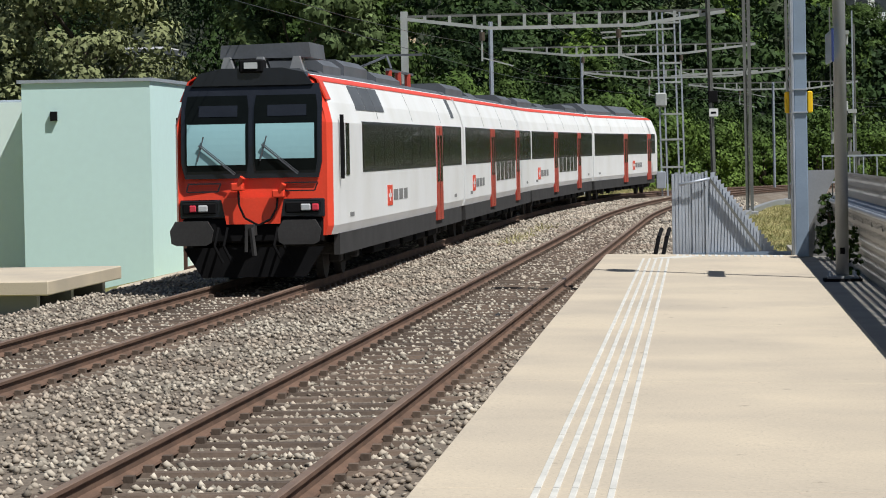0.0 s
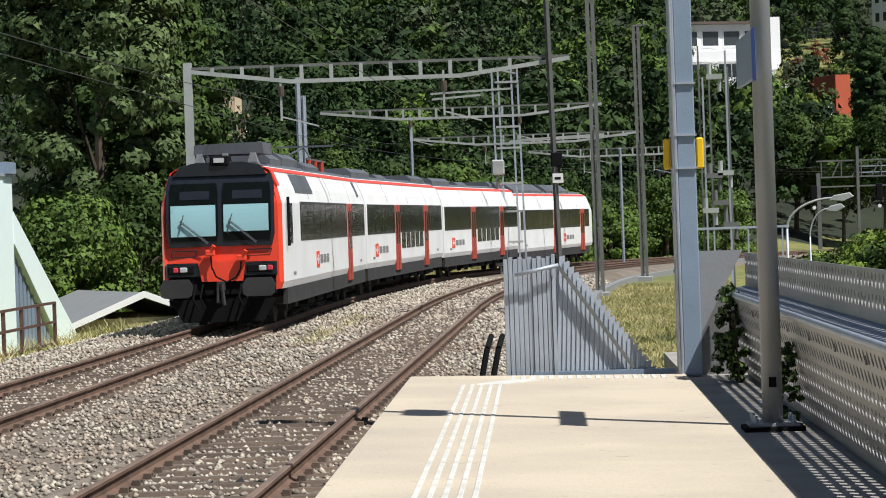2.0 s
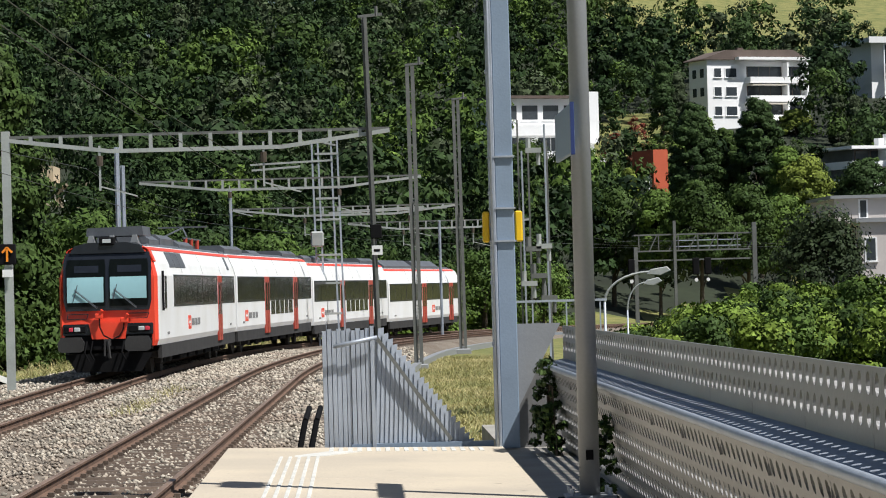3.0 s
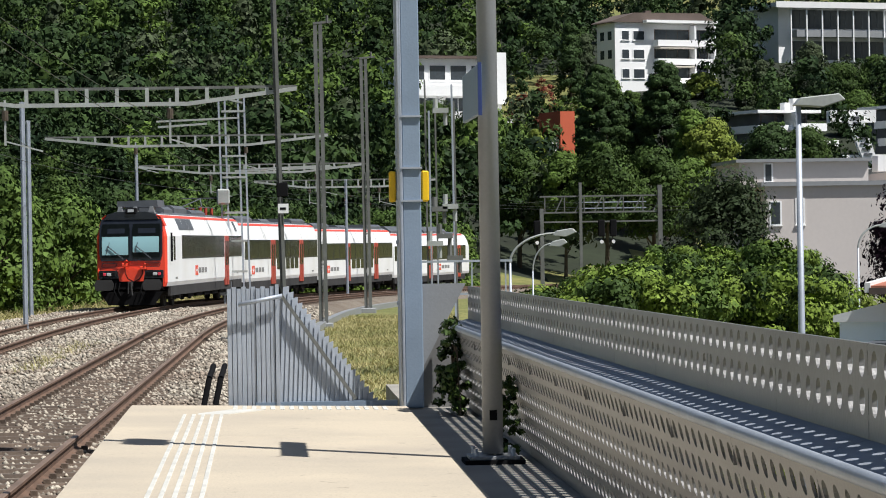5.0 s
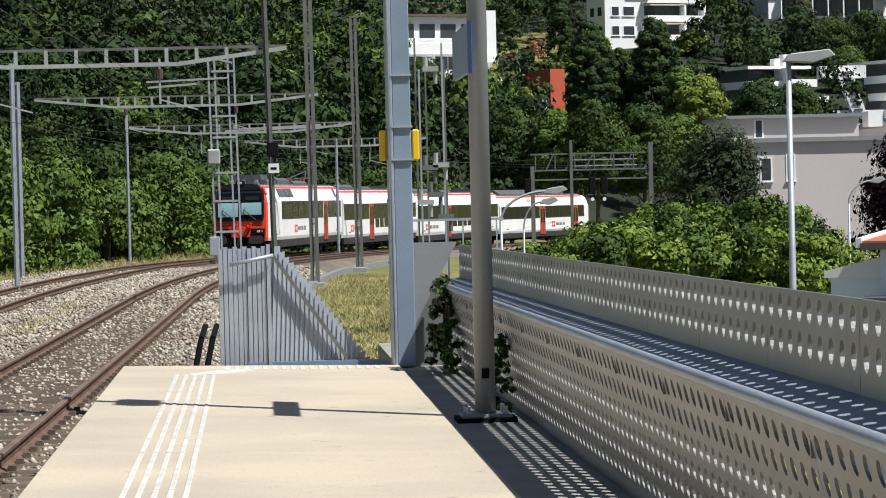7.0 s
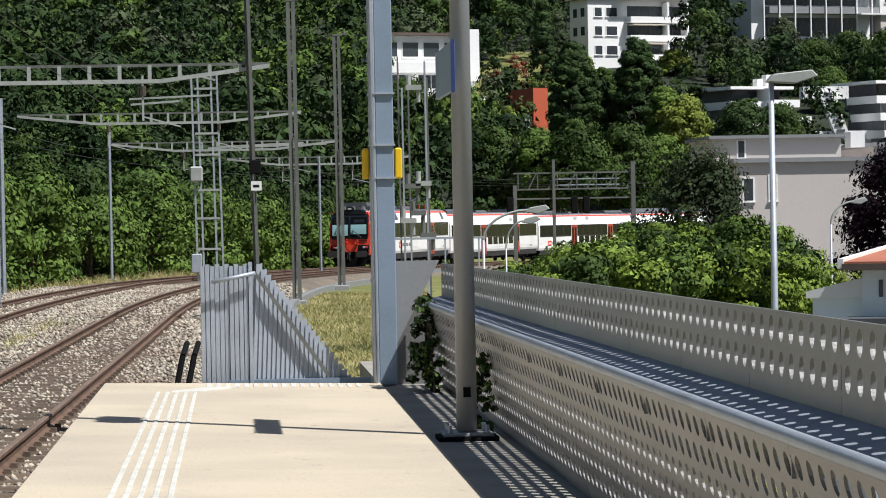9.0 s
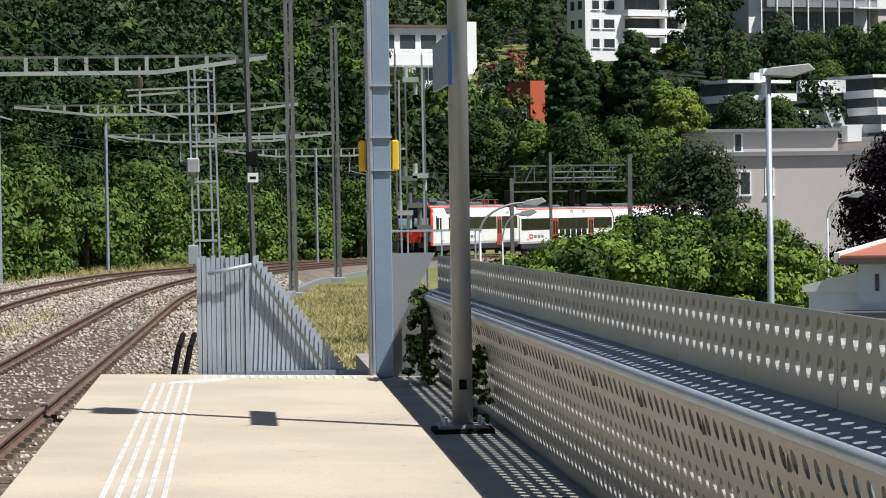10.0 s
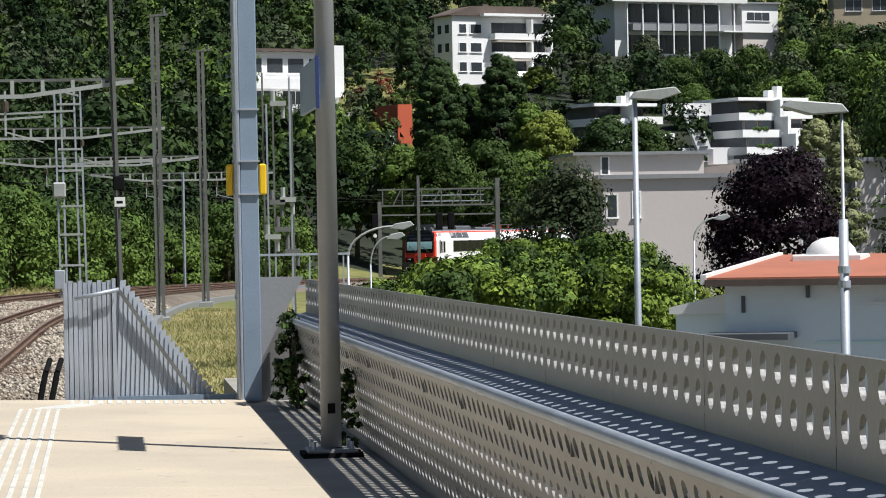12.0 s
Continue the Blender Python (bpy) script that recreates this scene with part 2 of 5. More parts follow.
def ground_height(px, py):
    px, py = np.atleast_1d(px).astype(float), np.atleast_1d(py).astype(float)
    lat, along = lateral(px, py, True)
    z = -1.0 - 1.05 * np.clip((along - 150) / 115, 0, 1) ** 1.2
    wave = 3.0 * np.sin(px * 0.021 + 1.3) + 2.5 * np.sin(py * 0.017 + px * 0.008)
    hill = np.clip(-lat - 14, 0, None) * 0.225 * smooth_step(70, 190, py)
    hill = 85 * (1 - np.exp(-hill / 85)) * 1.15
    slope = np.clip(py - 262, 0, None) * 0.17 * smooth_step(-60, 20, px) * smooth_step(8, 24, -lat)
    hill = np.maximum(hill, 90 * (1 - np.exp(-slope / 90)) * 1.12)
    hill = hill + np.clip(py - 450, 0, 160) * 0.13 * smooth_step(0, 40, px)
    z = z + hill + wave * smooth_step(5, 40, hill)
    z = z - 1.2 * smooth_step(4, 11, -lat) * (1 - smooth_step(60, 120, py))
    z = z - 4.0 * smooth_step(11.5, 20, lat) * (1 - smooth_step(150, 260, py) * 0.4)
    return z


def ground():
    xs = np.concatenate([np.arange(-900, -120, 30), np.arange(-120, 180, 2.5), np.arange(180, 1000, 30)])
    ys = np.concatenate([np.arange(-300, -40, 30), np.arange(-40, 200, 3.0), np.arange(200, 640, 8), np.arange(640, 1900, 60)])
    gx, gy = np.meshgrid(xs, ys)
    z = ground_height(gx.ravel(), gy.ravel())
    v = np.stack([gx.ravel(), gy.ravel(), z], 1)
    w = len(xs)
    f = [(j * w + i, j * w + i + 1, (j + 1) * w + i + 1, (j + 1) * w + i) for j in range(len(ys) - 1) for i in range(w - 1)]
    ob = mesh_from("ground", v.tolist(), f, "grass")
    me = ob.data
    me.materials.append(M["floor_wood_shade"])
    me.materials.append(M["town"])
    lat = lateral(v[:, 0], v[:, 1])
    az = np.degrees(np.arctan2(v[:, 0], v[:, 1]))
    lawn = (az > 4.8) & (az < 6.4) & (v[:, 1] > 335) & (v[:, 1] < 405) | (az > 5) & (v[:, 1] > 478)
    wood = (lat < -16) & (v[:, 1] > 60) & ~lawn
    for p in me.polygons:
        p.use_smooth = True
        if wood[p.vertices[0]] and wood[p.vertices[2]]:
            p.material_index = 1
        elif lat[p.vertices[0]] > 13.5:
            p.material_index = 2
    tagged(ob, "dry grassy ground rising to a wooded hillside", "ground", kind="structure")


ground()


def rails():
    for side, nm in ((0.0, "far"), (NEAR, "near")):
        for sgn in (-1, 1):
            c = side + sgn * 0.7525
            prof = [(-0.075, -0.16), (0.075, -0.16), (0.07, -0.145), (0.012, -0.12), (0.012, -0.045), (0.036, -0.035), (0.036, -0.006), (0.026, 0), (-0.026, 0), (-0.036, -0.006), (-0.036, -0.035), (-0.012, -0.045), (-0.012, -0.12), (-0.07, -0.145)]
            mats = [0] * 14
            mats[6] = mats[7] = mats[8] = 1
            bm = sweep(prof, 2, 400, 2.0, c, RAIL_Z, mats=mats)
            ob = part("rail", bm, ["rail_side", "rail_top"])
            tagged(ob, "rusty brown steel rail with a worn head", "rail", "rails of the tracks", "structure")


rails()


def sleepers():
    bm = bmesh.new()
    prism(bm, [(-0.13, -0.10), (0.13, -0.10), (0.075, 0.0), (-0.075, 0.0)], "x", -1.25, 1.25)
    for sgn in (-1, 1):
        for o in (-0.11, 0.11):
            box(bm, sgn * 0.7525 + o - 0.035, sgn * 0.7525 + o + 0.035, -0.05, 0.05, 0.0, 0.05)
    me = bpy.data.meshes.new("sleeper")
    bm.to_mesh(me)
    bm.free()
    me.materials.append(M["sleeper"])
    for side, nm in ((0.0, "far"), (NEAR, "near")):
        bed = thing("track_sleepers", "row of dark rusty steel sleepers in grey ballast", "sleepers", kind="structure")
        far_v, far_f = [], []
        base = np.array([v.co[:] for v in me.vertices])
        for i in range(-40, 420):
            s = 32 + i * 0.69
            x, y, h = on_line(s, side)
            jig = random.uniform(-0.012, 0.012)
            m = Matrix.Translation((x, y, RAIL_Z - 0.162 - fall(s))) @ Matrix.Rotation(-h + jig, 4, "Z")
            if 0 <= i < 130:
                ob = new("sleeper", me)
                ob.parent, ob.matrix_basis = bed, m
            else:
                k = len(far_v)
                far_v += [tuple(m @ v.co) for v in me.vertices]
                far_f += [tuple(k + j for j in p.vertices) for p in me.polygons]
        tagged(mesh_from("far_sleepers", far_v, far_f, "sleeper", bed), kind="stuff")


sleepers()


def ballast():
    a, b = -2.9, NEAR + 2.6
    prof = [(a - 0.9, -0.62), (a, -0.17), (-1.25, -0.15), (-1.0, -0.195), (1.0, -0.195), (1.25, -0.16), (2.1, -0.20), (NEAR - 1.25, -0.15), (NEAR - 1.0, -0.195), (NEAR + 1.0, -0.195), (NEAR + 1.25, -0.16), (b - 0.6, -0.2), (b + 0.6, -0.7)]
    bm = sweep(prof, 0, 400, 1.0, 0, RAIL_Z, closed=False)
    tagged(part("ballast_bed", bm, "ballast"), "bed of grey-brown track ballast", "ballast", kind="structure")
    # loose stones, dense where the camera is near
    rng = np.random.default_rng(3)
    octa = np.array([(1, 0, 0), (-1, 0, 0), (0, 1, 0), (0, -1, 0), (0, 0, 1), (0, 0, -1)], float)
    tri = np.array([(0, 2, 4), (2, 1, 4), (1, 3, 4), (3, 0, 4), (2, 0, 5), (1, 2, 5), (3, 1, 5), (0, 3, 5)])
    n = 85000
    u = rng.random(n)
    s = 28 + 125 * u ** 1.6
    across = rng.uniform(a - 0.5, b + 0.1, n)
    pu, pv = [p[0] for p in prof], [p[1] for p in prof]
    up = np.interp(across, pu, pv)
    keep = np.ones(n, bool)
    for c in (0.0, NEAR):
        for r in (-0.7525, 0.7525):
            keep &= np.abs(across - c - r) > 0.1
        near_sl = (np.abs(across - c) < 1.27) & (np.abs(((s - 32 + 0.345) % 0.69) - 0.345) < 0.085)
        keep &= ~near_sl
    s, across, up = s[keep], across[keep], up[keep]
    n = len(s)
    k = np.clip(s / STEP, 0, len(LINE) - 2).astype(int)
    L = np.array(LINE)
    fr = s / STEP - k
    P = L[k] * (1 - fr[:, None]) + L[k + 1] * fr[:, None]
    size = rng.uniform(0.02, 0.046, n) * (1 + 0.5 * smooth_step(70, 120, s))
    base = np.stack([P[:, 0] + np.cos(P[:, 2]) * across, P[:, 1] - np.sin(P[:, 2]) * across, RAIL_Z + up + size * (rng.uniform(0.0, 0.7, n) - 0.12 * (np.minimum(np.abs(across), np.abs(across - NEAR)) < 1.22))], 1)
    ang = rng.uniform(0, 6.28, n)
    stretch = rng.uniform(0.6, 1.4, (n, 6, 3))
    V = octa[None] * stretch * size[:, None, None]
    V[:, :, 2] *= 0.75
    c, sn = np.cos(ang)[:, None], np.sin(ang)[:, None]
    X, Y = V[:, :, 0] * c - V[:, :, 1] * sn, V[:, :, 0] * sn + V[:, :, 1] * c
    tilt = rng.uniform(-0.5, 0.5, n)[:, None]
    V = np.stack([X, Y, V[:, :, 2] + X * tilt], 2) + base[:, None]
    F = (tri[None] + (np.arange(n) * 6)[:, None, None]).reshape(-1, 3)
    big_mesh("ballast_stones", V.reshape(-1, 3), F, "stone", "loose angular grey and brown ballast stones", "ballast")


def big_mesh(name, V, F, mat, label, category, group="", parent=None, kind="stuff"):
    me = bpy.data.meshes.new(name)
    me.vertices.add(len(V))
    me.vertices.foreach_set("co", np.asarray(V, np.float32).ravel())
    m = F.shape[1]
    me.loops.add(F.size)
    me.loops.foreach_set("vertex_index", F.ravel().astype(np.int32))
    me.polygons.add(len(F))
    me.polygons.foreach_set("loop_start", (np.arange(len(F)) * m).astype(np.int32))
    me.update(calc_edges=True)
    me.materials.append(M[mat])
    ob = new(name, me)
    ob.parent = parent
    return tagged(ob, label, category if parent is None else "", group, kind)


ballast()

# ---- platform ----
PL, PR, PEND = -1.42, 1.52, 31.3     # edges and far end


def top(x):
    return -0.012 - 0.022 * (x - PL)


def platform():
    pf = thing("platform", "pale beige concrete station platform with slab joints", "platform", kind="structure")
    cuts = [-26, -19.4, -12.8, -6.2, 0.4, 7.0, 13.6, 20.2, 26.2, PEND]
    for a, b in zip(cuts, cuts[1:]):
        bm = bmesh.new()
        prism(bm, [(PL, -0.95), (PL, top(PL)), (PR, top(PR)), (PR, -0.95)], "y", a + 0.006, b - 0.006)
        bmesh.ops.bevel(bm, geom=[e for e in bm.edges if e.calc_length() > 2.0], offset=0.012, segments=1, affect="EDGES")
        part("slab", bm, "concrete", pf)
    part("joint_filler", B(PL + 0.02, PR - 0.02, -25, PEND - 0.1, -0.95, -0.14), "joint", pf)
    # five raised guiding lines
    for i in range(5):
        x0 = -0.825 + i * 0.092
        for a, b in zip(cuts, cuts[1:]):
            b = min(b, 29.6)
            n = max(1, int((b - a) / 1.1))
            for j in range(n):
                y0, y1 = a + (b - a) * j / n, a + (b - a) * (j + 1) / n
                bm = bmesh.new()
                prism(bm, [(x0, top(x0) - 0.004), (x0 + 0.006, top(x0) + 0.005), (x0 + 0.034, top(x0) + 0.005), (x0 + 0.040, top(x0) - 0.004)], "y", y0 + 0.008, y1 - 0.008)
                part("guide_line", bm, "line", pf)
    # cross field of short bars before the gate, and the slanting line that leads there
    bm = bmesh.new()
    prism(bm, [(-0.82, 29.55), (-0.36, 29.65), (0.0, 30.4), (-0.36, 30.4)], "z", top(-0.5) - 0.01, top(-0.4) + 0.006)
    part("turning_field", bm, "line", pf)
    for i in range(17):
        x0 = -0.34 + i * 0.098
        bm = bmesh.new()
        prism(bm, [(x0, top(x0) - 0.006), (x0 + 0.006, top(x0) + 0.006), (x0 + 0.05, top(x0) + 0.005), (x0 + 0.056, top(x0) - 0.006)], "y", 30.5, 31.15)
        part("cross_bar", bm, "line", pf)


platform()

# walkway strip between platform and parapet
bm = bmesh.new()
prism(bm, [(PR + 0.004, -0.95), (PR + 0.004, -0.115), (2.21, -0.115), (2.21, -0.95)], "y", -26, 37)
tagged(part("walkway_strip", bm, "asphalt"), "pale grey drainage strip beside the platform", "pavement", kind="structure")


# added slab, pale so that the parapet's holes look bright from the platform
bm = bmesh.new()
prism(bm, [(2.215, -0.95), (2.215, -0.125), (2.55, -0.13), (2.55, -0.95)], "y", -26, 37)
tagged(part("backing_slab", bm, "concrete"), "pale concrete slab added behind the parapet", "slab", kind="structure")

# ---- perforated parapet ----
def perforated(rows, cols, cell_u, cell_v, ru, rv, stagger=False, seg=12):
    """Flat sheet of cells with an oval hole each; returns vertices (u, v) and faces."""
    V, F = [], []
    for r in range(rows):
        for c in range(cols):
            cu, cv = (c + 0.5) * cell_u, (r + 0.5) * cell_v
            off = 0.25 * cell_u if stagger and r % 2 else (-0.25 * cell_u if stagger else 0)
            k = len(V)
            for i in range(seg):
                a = 2 * math.pi * (i + 0.5) / seg
                x, y = math.cos(a), math.sin(a)
                q = 1 / max(abs(x), abs(y))
                V.append((cu + x * q * cell_u / 2, cv + y * q * cell_v / 2))
            for i in range(seg):
                a = 2 * math.pi * (i + 0.5) / seg
                V.append((cu + off + math.cos(a) * ru, cv + math.sin(a) * rv))
            for i in range(seg):
                j = (i + 1) % seg
                F.append((k + i, k + j, k + seg + j, k + seg + i))
    return V, F


def sheet_part(name, rows, cols, cu, cv, ru, rv, put, parent, mat="sheet", stagger=False, seg=8, thick=None):
    V, F = perforated(rows, cols, cu, cv, ru, rv, stagger, seg)
    seen, at = {}, []
    for p in V:
        at.append(seen.setdefault((round(p[0], 4), round(p[1], 4)), len(seen)))
    V, F = list(seen), [tuple(at[i] for i in f) for f in F]
    a = [put(u, v, 0) for u, v in V]
    b = [put(u, v, 1) for u, v in V]
    n = len(a)
    faces = list(F) + [tuple(n + i for i in reversed(f)) for f in F]
    for f in F:
        faces.append((f[3], f[2], n + f[2], n + f[3]))
    return mesh_from(name, a + b, faces, mat, parent)


PX, PX2 = 1.975, 2.185       # head of the leaning lower sheet, and upper sheet
LEAN = 0.232                 # the lower sheet falls back towards its foot
PZ, PTOP = 0.775, 1.19       # rail and upper edge at the far end
PANEL = 1.93


def rise(y):
    """The parapet climbs a little towards the station."""
    return 0.0035 * (31.4 - y)


def parapet():
    pa = thing("parapet", "grey steel parapet of perforated sheet with a shelf and rail", "parapet", kind="structure")

    def strip(name, x0, x1, y0, y1, z0, z1, mat, label=""):
        bm = B(x0, x1, y0, y1, z0, z1)
        for v in bm.verts:
            v.co.z += rise(v.co.y)
        return part(name, bm, mat, pa, label)

    for k in range(29):
        y0 = 8.62 + PANEL * (k - 17)
        y1 = min(y0 + PANEL, 31.4)
        if y1 - y0 < 0.3:
            break
        n = max(2, round((y1 - y0) / 0.2144))
        cu = (y1 - y0 - 0.008) / n
        sheet_part("lower_panel", 6, n, cu, 0.132, 0.052, 0.047, lambda u, v, q: (PX + LEAN * (0.84 - v) + 0.013 * q, y0 + u, PZ - 0.84 + v + rise(y0 + u)), pa, seg=12)
        hd = B(PX, PX + 0.013, y0, y1 - 0.008, PZ - 0.05, PZ)
        hm = B(PX, PX + 0.02, y0, y1 - 0.008, -0.12, PZ - 0.84)
        for nm, bm in (("panel_head", hd), ("panel_hem", hm)):
            for v in bm.verts:
                v.co.x += LEAN * (PZ - v.co.z)
                v.co.z += rise(v.co.y) if nm == "panel_head" or v.co.z > -0.1 else 0.0
            part(nm, bm, "sheet", pa)
        bm = B(PX + 0.02, PX2 - 0.003, y0, y1 - 0.006, PZ + 0.008, PZ + 0.016)
        for v in bm.verts:
            v.co.z += rise(v.co.y) + 0.26 * (v.co.x - PX - 0.02)      # the shelf falls towards the rail
        part("shelf_sheet", bm, "shelf", pa)
        sheet_part("upper_panel", 2, n, cu, 0.14, 0.05, 0.052, lambda u, v, q: (PX2 + 0.019 * q, y0 + u, PTOP - 0.285 + v + rise(y0 + u)), pa, seg=12)
        strip("panel_foot", PX2, PX2 + 0.019, y0, y1 - 0.008, PZ - 0.02, PTOP - 0.285, "sheet")
        strip("panel_lip", PX2, PX2 + 0.019, y0, y1 - 0.008, PTOP - 0.005, PTOP, "sheet")
        strip("bracket", PX + 0.02, PX2, y0 - 0.012, y0 - 0.004, PZ - 0.16, PZ + 0.01, "sheet")
    bm = bmesh.new()
    rod(bm, (PX - 0.005, -24, PZ + rise(-24)), (PX - 0.005, 31.4, PZ), 0.03, seg=14)
    part("top_rail", bm, "galv", pa, "pale galvanised top rail", smooth=True)
    bm = bmesh.new()
    prism(bm, [(1.70, 0.33), (1.70, 1.22), (2.17, 1.22)], "y", 31.46, 31.48)
    part("end_plate", bm, "post_grey", pa, "flat grey end plate with a slanting edge")
    bm = bmesh.new()
    prism(bm, [(1.70, -0.3), (1.70, 0.325), (1.97, 0.82), (2.2, 0.82), (2.2, -0.3)], "y", 31.66, 31.68)
    part("end_sheet", bm, "sheet", pa, "dark sheet closing the end")


parapet()


# ---- gate at the platform's end ----
def gate():
    g = thing("platform_gate", "blue-grey galvanised gate of upright slats at the platform end", "gate", (0, 31.5, 0))
    for i in range(10):
        x = -0.39 + i * 0.051
        d = 0.0 if 3 <= i <= 5 else -0.035
        bm = bmesh.new()
        prism(bm, [(x, 0.012), (x + 0.004, d * 0.5 - 0.004), (x + 0.046, d * 0.5 - 0.004), (x + 0.0505, 0.012)], "z", -0.1, 1.2 + 0.02 * (i % 2))
        part("slat", bm, "galv", g)
    part("back_sheet", B(-0.385, 0.13, 0.045, 0.055, -0.1, 1.15), "galv_blue", g)
    part("gate_post", B(-0.232, -0.085, 0.014, 0.03, -0.1, 1.17), "galv_blue", g)
    part("gate_post", B(0.125, 0.165, -0.04, 0.02, -0.1, 1.24), "galv", g)
    # folded-away wing: turned vanes close behind one another, cut along a falling line
    for i in range(21):
        f = i / 20
        x = 0.185 + f * 0.99
        bm = B(-0.034, 0.034, -0.004, 0.004, -0.06, max(1.2 - f * 1.2, -0.02))
        for v in bm.verts:
            v.co.x += (v.co.z + 0.06) * 0.05
            if v.co.z > -0.05:
                v.co.z += min(0.02, v.co.x * 0.3)
        bmesh.ops.rotate(bm, verts=bm.verts, cent=(0, 0, 0), matrix=Matrix.Rotation(radians(20), 3, "Z"))
        bmesh.ops.translate(bm, verts=bm.verts, vec=(x, 0.06, 0))
        part("wing_slat", bm, "galv", g)
    bm = bmesh.new()
    prism(bm, [(0.165, -0.06), (0.165, 1.13), (1.15, -0.02), (1.15, -0.06)], "y", 0.085, 0.092)
    part("wing_sheet", bm, "galv", g)
    bm = bmesh.new()
    bar(bm, (0.19, 0.0, 1.12), (0.97, 0.0, 0.0), 0.04)
    part("brace", bm, "mast", g)
    bm = bmesh.new()
    rod(bm, (-0.27, -0.12, 1.03), (0.2, -0.1, 1.12), 0.022)
    part("handle_bar", bm, "galv", g, smooth=True)
    part("bottom_rail", B(-0.1, 1.42, -0.03, 0.03, -0.08, -0.02), "galv_blue", g)


gate()


def pillar():
    p = thing("steel_column", "tall blue-grey steel column with yellow boxes strapped on", "column", (1.56, 31.4, -0.1))
    bm = bmesh.new()
    box(bm, -0.12, -0.06, -0.14, 0.14, 0, 9.0, 0.006)
    part("flange", bm, "galv", p, "pale galvanised flange")
    part("web", B(-0.06, 0.135, -0.12, 0.12, 0, 9.0, 0.01), "galv_blue", p)
    for z in (2.2, 2.55, 3.1):
        part("strap", B(-0.13, 0.15, -0.15, 0.15, z, z + 0.02), "galv", p)
    for z in (1.1, 1.75, 2.7, 3.5, 4.0):
        part("hook", B(-0.14, -0.11, -0.16, -0.1, z, z + 0.04), "galv", p)
    part("yellow_box", B(-0.2, -0.13, -0.08, 0.08, 2.2, 2.53, 0.015), "yellow", p, "yellow enamelled box")
    part("yellow_box", B(0.145, 0.225, -0.08, 0.08, 2.2, 2.53, 0.015), "yellow", p, "yellow enamelled box")
    bm = bmesh.new()
    rod(bm, (-0.1, -0.17, 0), (-0.1, -0.17, 9), 0.014)
    part("conduit", bm, "galv", p, smooth=True)


pillar()


def lamp_post():
    p = thing("platform_post", "round grey steel post on a bolted foot, dark at the base", "post", (1.82, 23.5, -0.1))
    bm = bmesh.new()
    rod(bm, (0, 0, 0.06), (0, 0, 9), 0.083, 0.075, seg=20)
    part("tube", bm, "post_grey", p, smooth=True)
    part("foot_plate", B(-0.2, 0.2, -0.2, 0.2, 0.02, 0.05, 0.005), "post_grey", p)
    part("foot_frame", B(-0.24, 0.24, -0.24, 0.24, -0.02, 0.02), "black", p)
    for sx in (-0.15, 0.15):
        for sy in (-0.15, 0.15):
            bm = bmesh.new()
            rod(bm, (sx, sy, 0.04), (sx, sy, 0.11), 0.02, seg=6)
            part("bolt", bm, "galv", p)
    bm = bmesh.new()
    prism(bm, [(-0.1, 5.55), (-0.1, 5.9), (0.1, 6.1), (0.1, 5.5)], "y", -0.35, 0.35)
    part("luminaire", bm, "post_grey", p, "grey lamp head")
    part("inspection_cover", B(-0.03, 0.03, -0.087, -0.075, 0.33, 0.41), "black", p)
    part("sign_panel", B(-0.135, -0.1, -0.75, 0.95, 2.75, 3.14, 0.006), "galv_blue", p, "long flat blue-grey sign")
    part("sign_edge", B(-0.132, -0.103, -0.77, -0.75, 2.74, 3.15), "sign_blue", p, "blue sign edge")


lamp_post()

# ---- the train: four cars, its closed end towards the camera ----
CAR = 22.5
HALF = 1.31
SIDE = [(-HALF + 0.05, 0.80), (-HALF, 0.95), (-HALF, 2.62), (-1.22, 2.95), (-1.06, 3.32), (-0.9, 3.42), (0.9, 3.42), (1.06, 3.32), (1.22, 2.95), (HALF, 2.62), (HALF, 0.95), (HALF - 0.05, 0.80)]


def side_panel(bm, y0, y1, z0, z1, out, sgn=1, thick=0.02):
    """A flat panel that lies on the car's side; above 2.62 m it follows the slope inwards."""
    def xs(z):
        pts = [(0.95, HALF), (2.62, HALF), (2.95, 1.22), (3.32, 1.06), (3.42, 0.9)]
        return float(np.interp(z, [p[0] for p in pts], [p[1] for p in pts]))
    zs = [z0] + [k for k in (2.62, 2.95, 3.32) if z0 < k < z1] + [z1]
    poly = [(sgn * (xs(z) + out), z) for z in zs] + [(sgn * (xs(z) - thick), z) for z in reversed(zs)]
    prism(bm, poly, "y", y0, y1)


def bogie(car, y):
    b = part("bogie_frame", B(-1.05, 1.05, y - 1.5, y + 1.5, 0.42, 0.62, 0.03), "train_grey", car)
    for yy in (y - 1.05, y + 1.05):
        bm = bmesh.new()
        for sx in (-1, 1):
            rod(bm, (sx * 0.70, yy, 0.42), (sx * 0.83, yy, 0.42), 0.42, seg=20)
        rod(bm, (-0.7, yy, 0.42), (0.7, yy, 0.42), 0.08)
        part("wheelset", bm, "train_grey", b)
        for sx in (-1, 1):
            part("axle_box", B(sx * 1.0 - 0.1, sx * 1.0 + 0.1, yy - 0.2, yy + 0.2, 0.28, 0.56, 0.03), "train_grey", b)
            bm = bmesh.new()
            rod(bm, (sx * 1.02, yy + 0.35, 0.3), (sx * 1.02, yy + 0.35, 0.7), 0.09, seg=10)
            part("spring", bm, "black", b)
    for sx in (-1, 1):
        part("brake_beam", B(sx * 0.98 - 0.05, sx * 0.98 + 0.05, y - 0.5, y + 0.5, 0.25, 0.42, 0.02), "black", b)


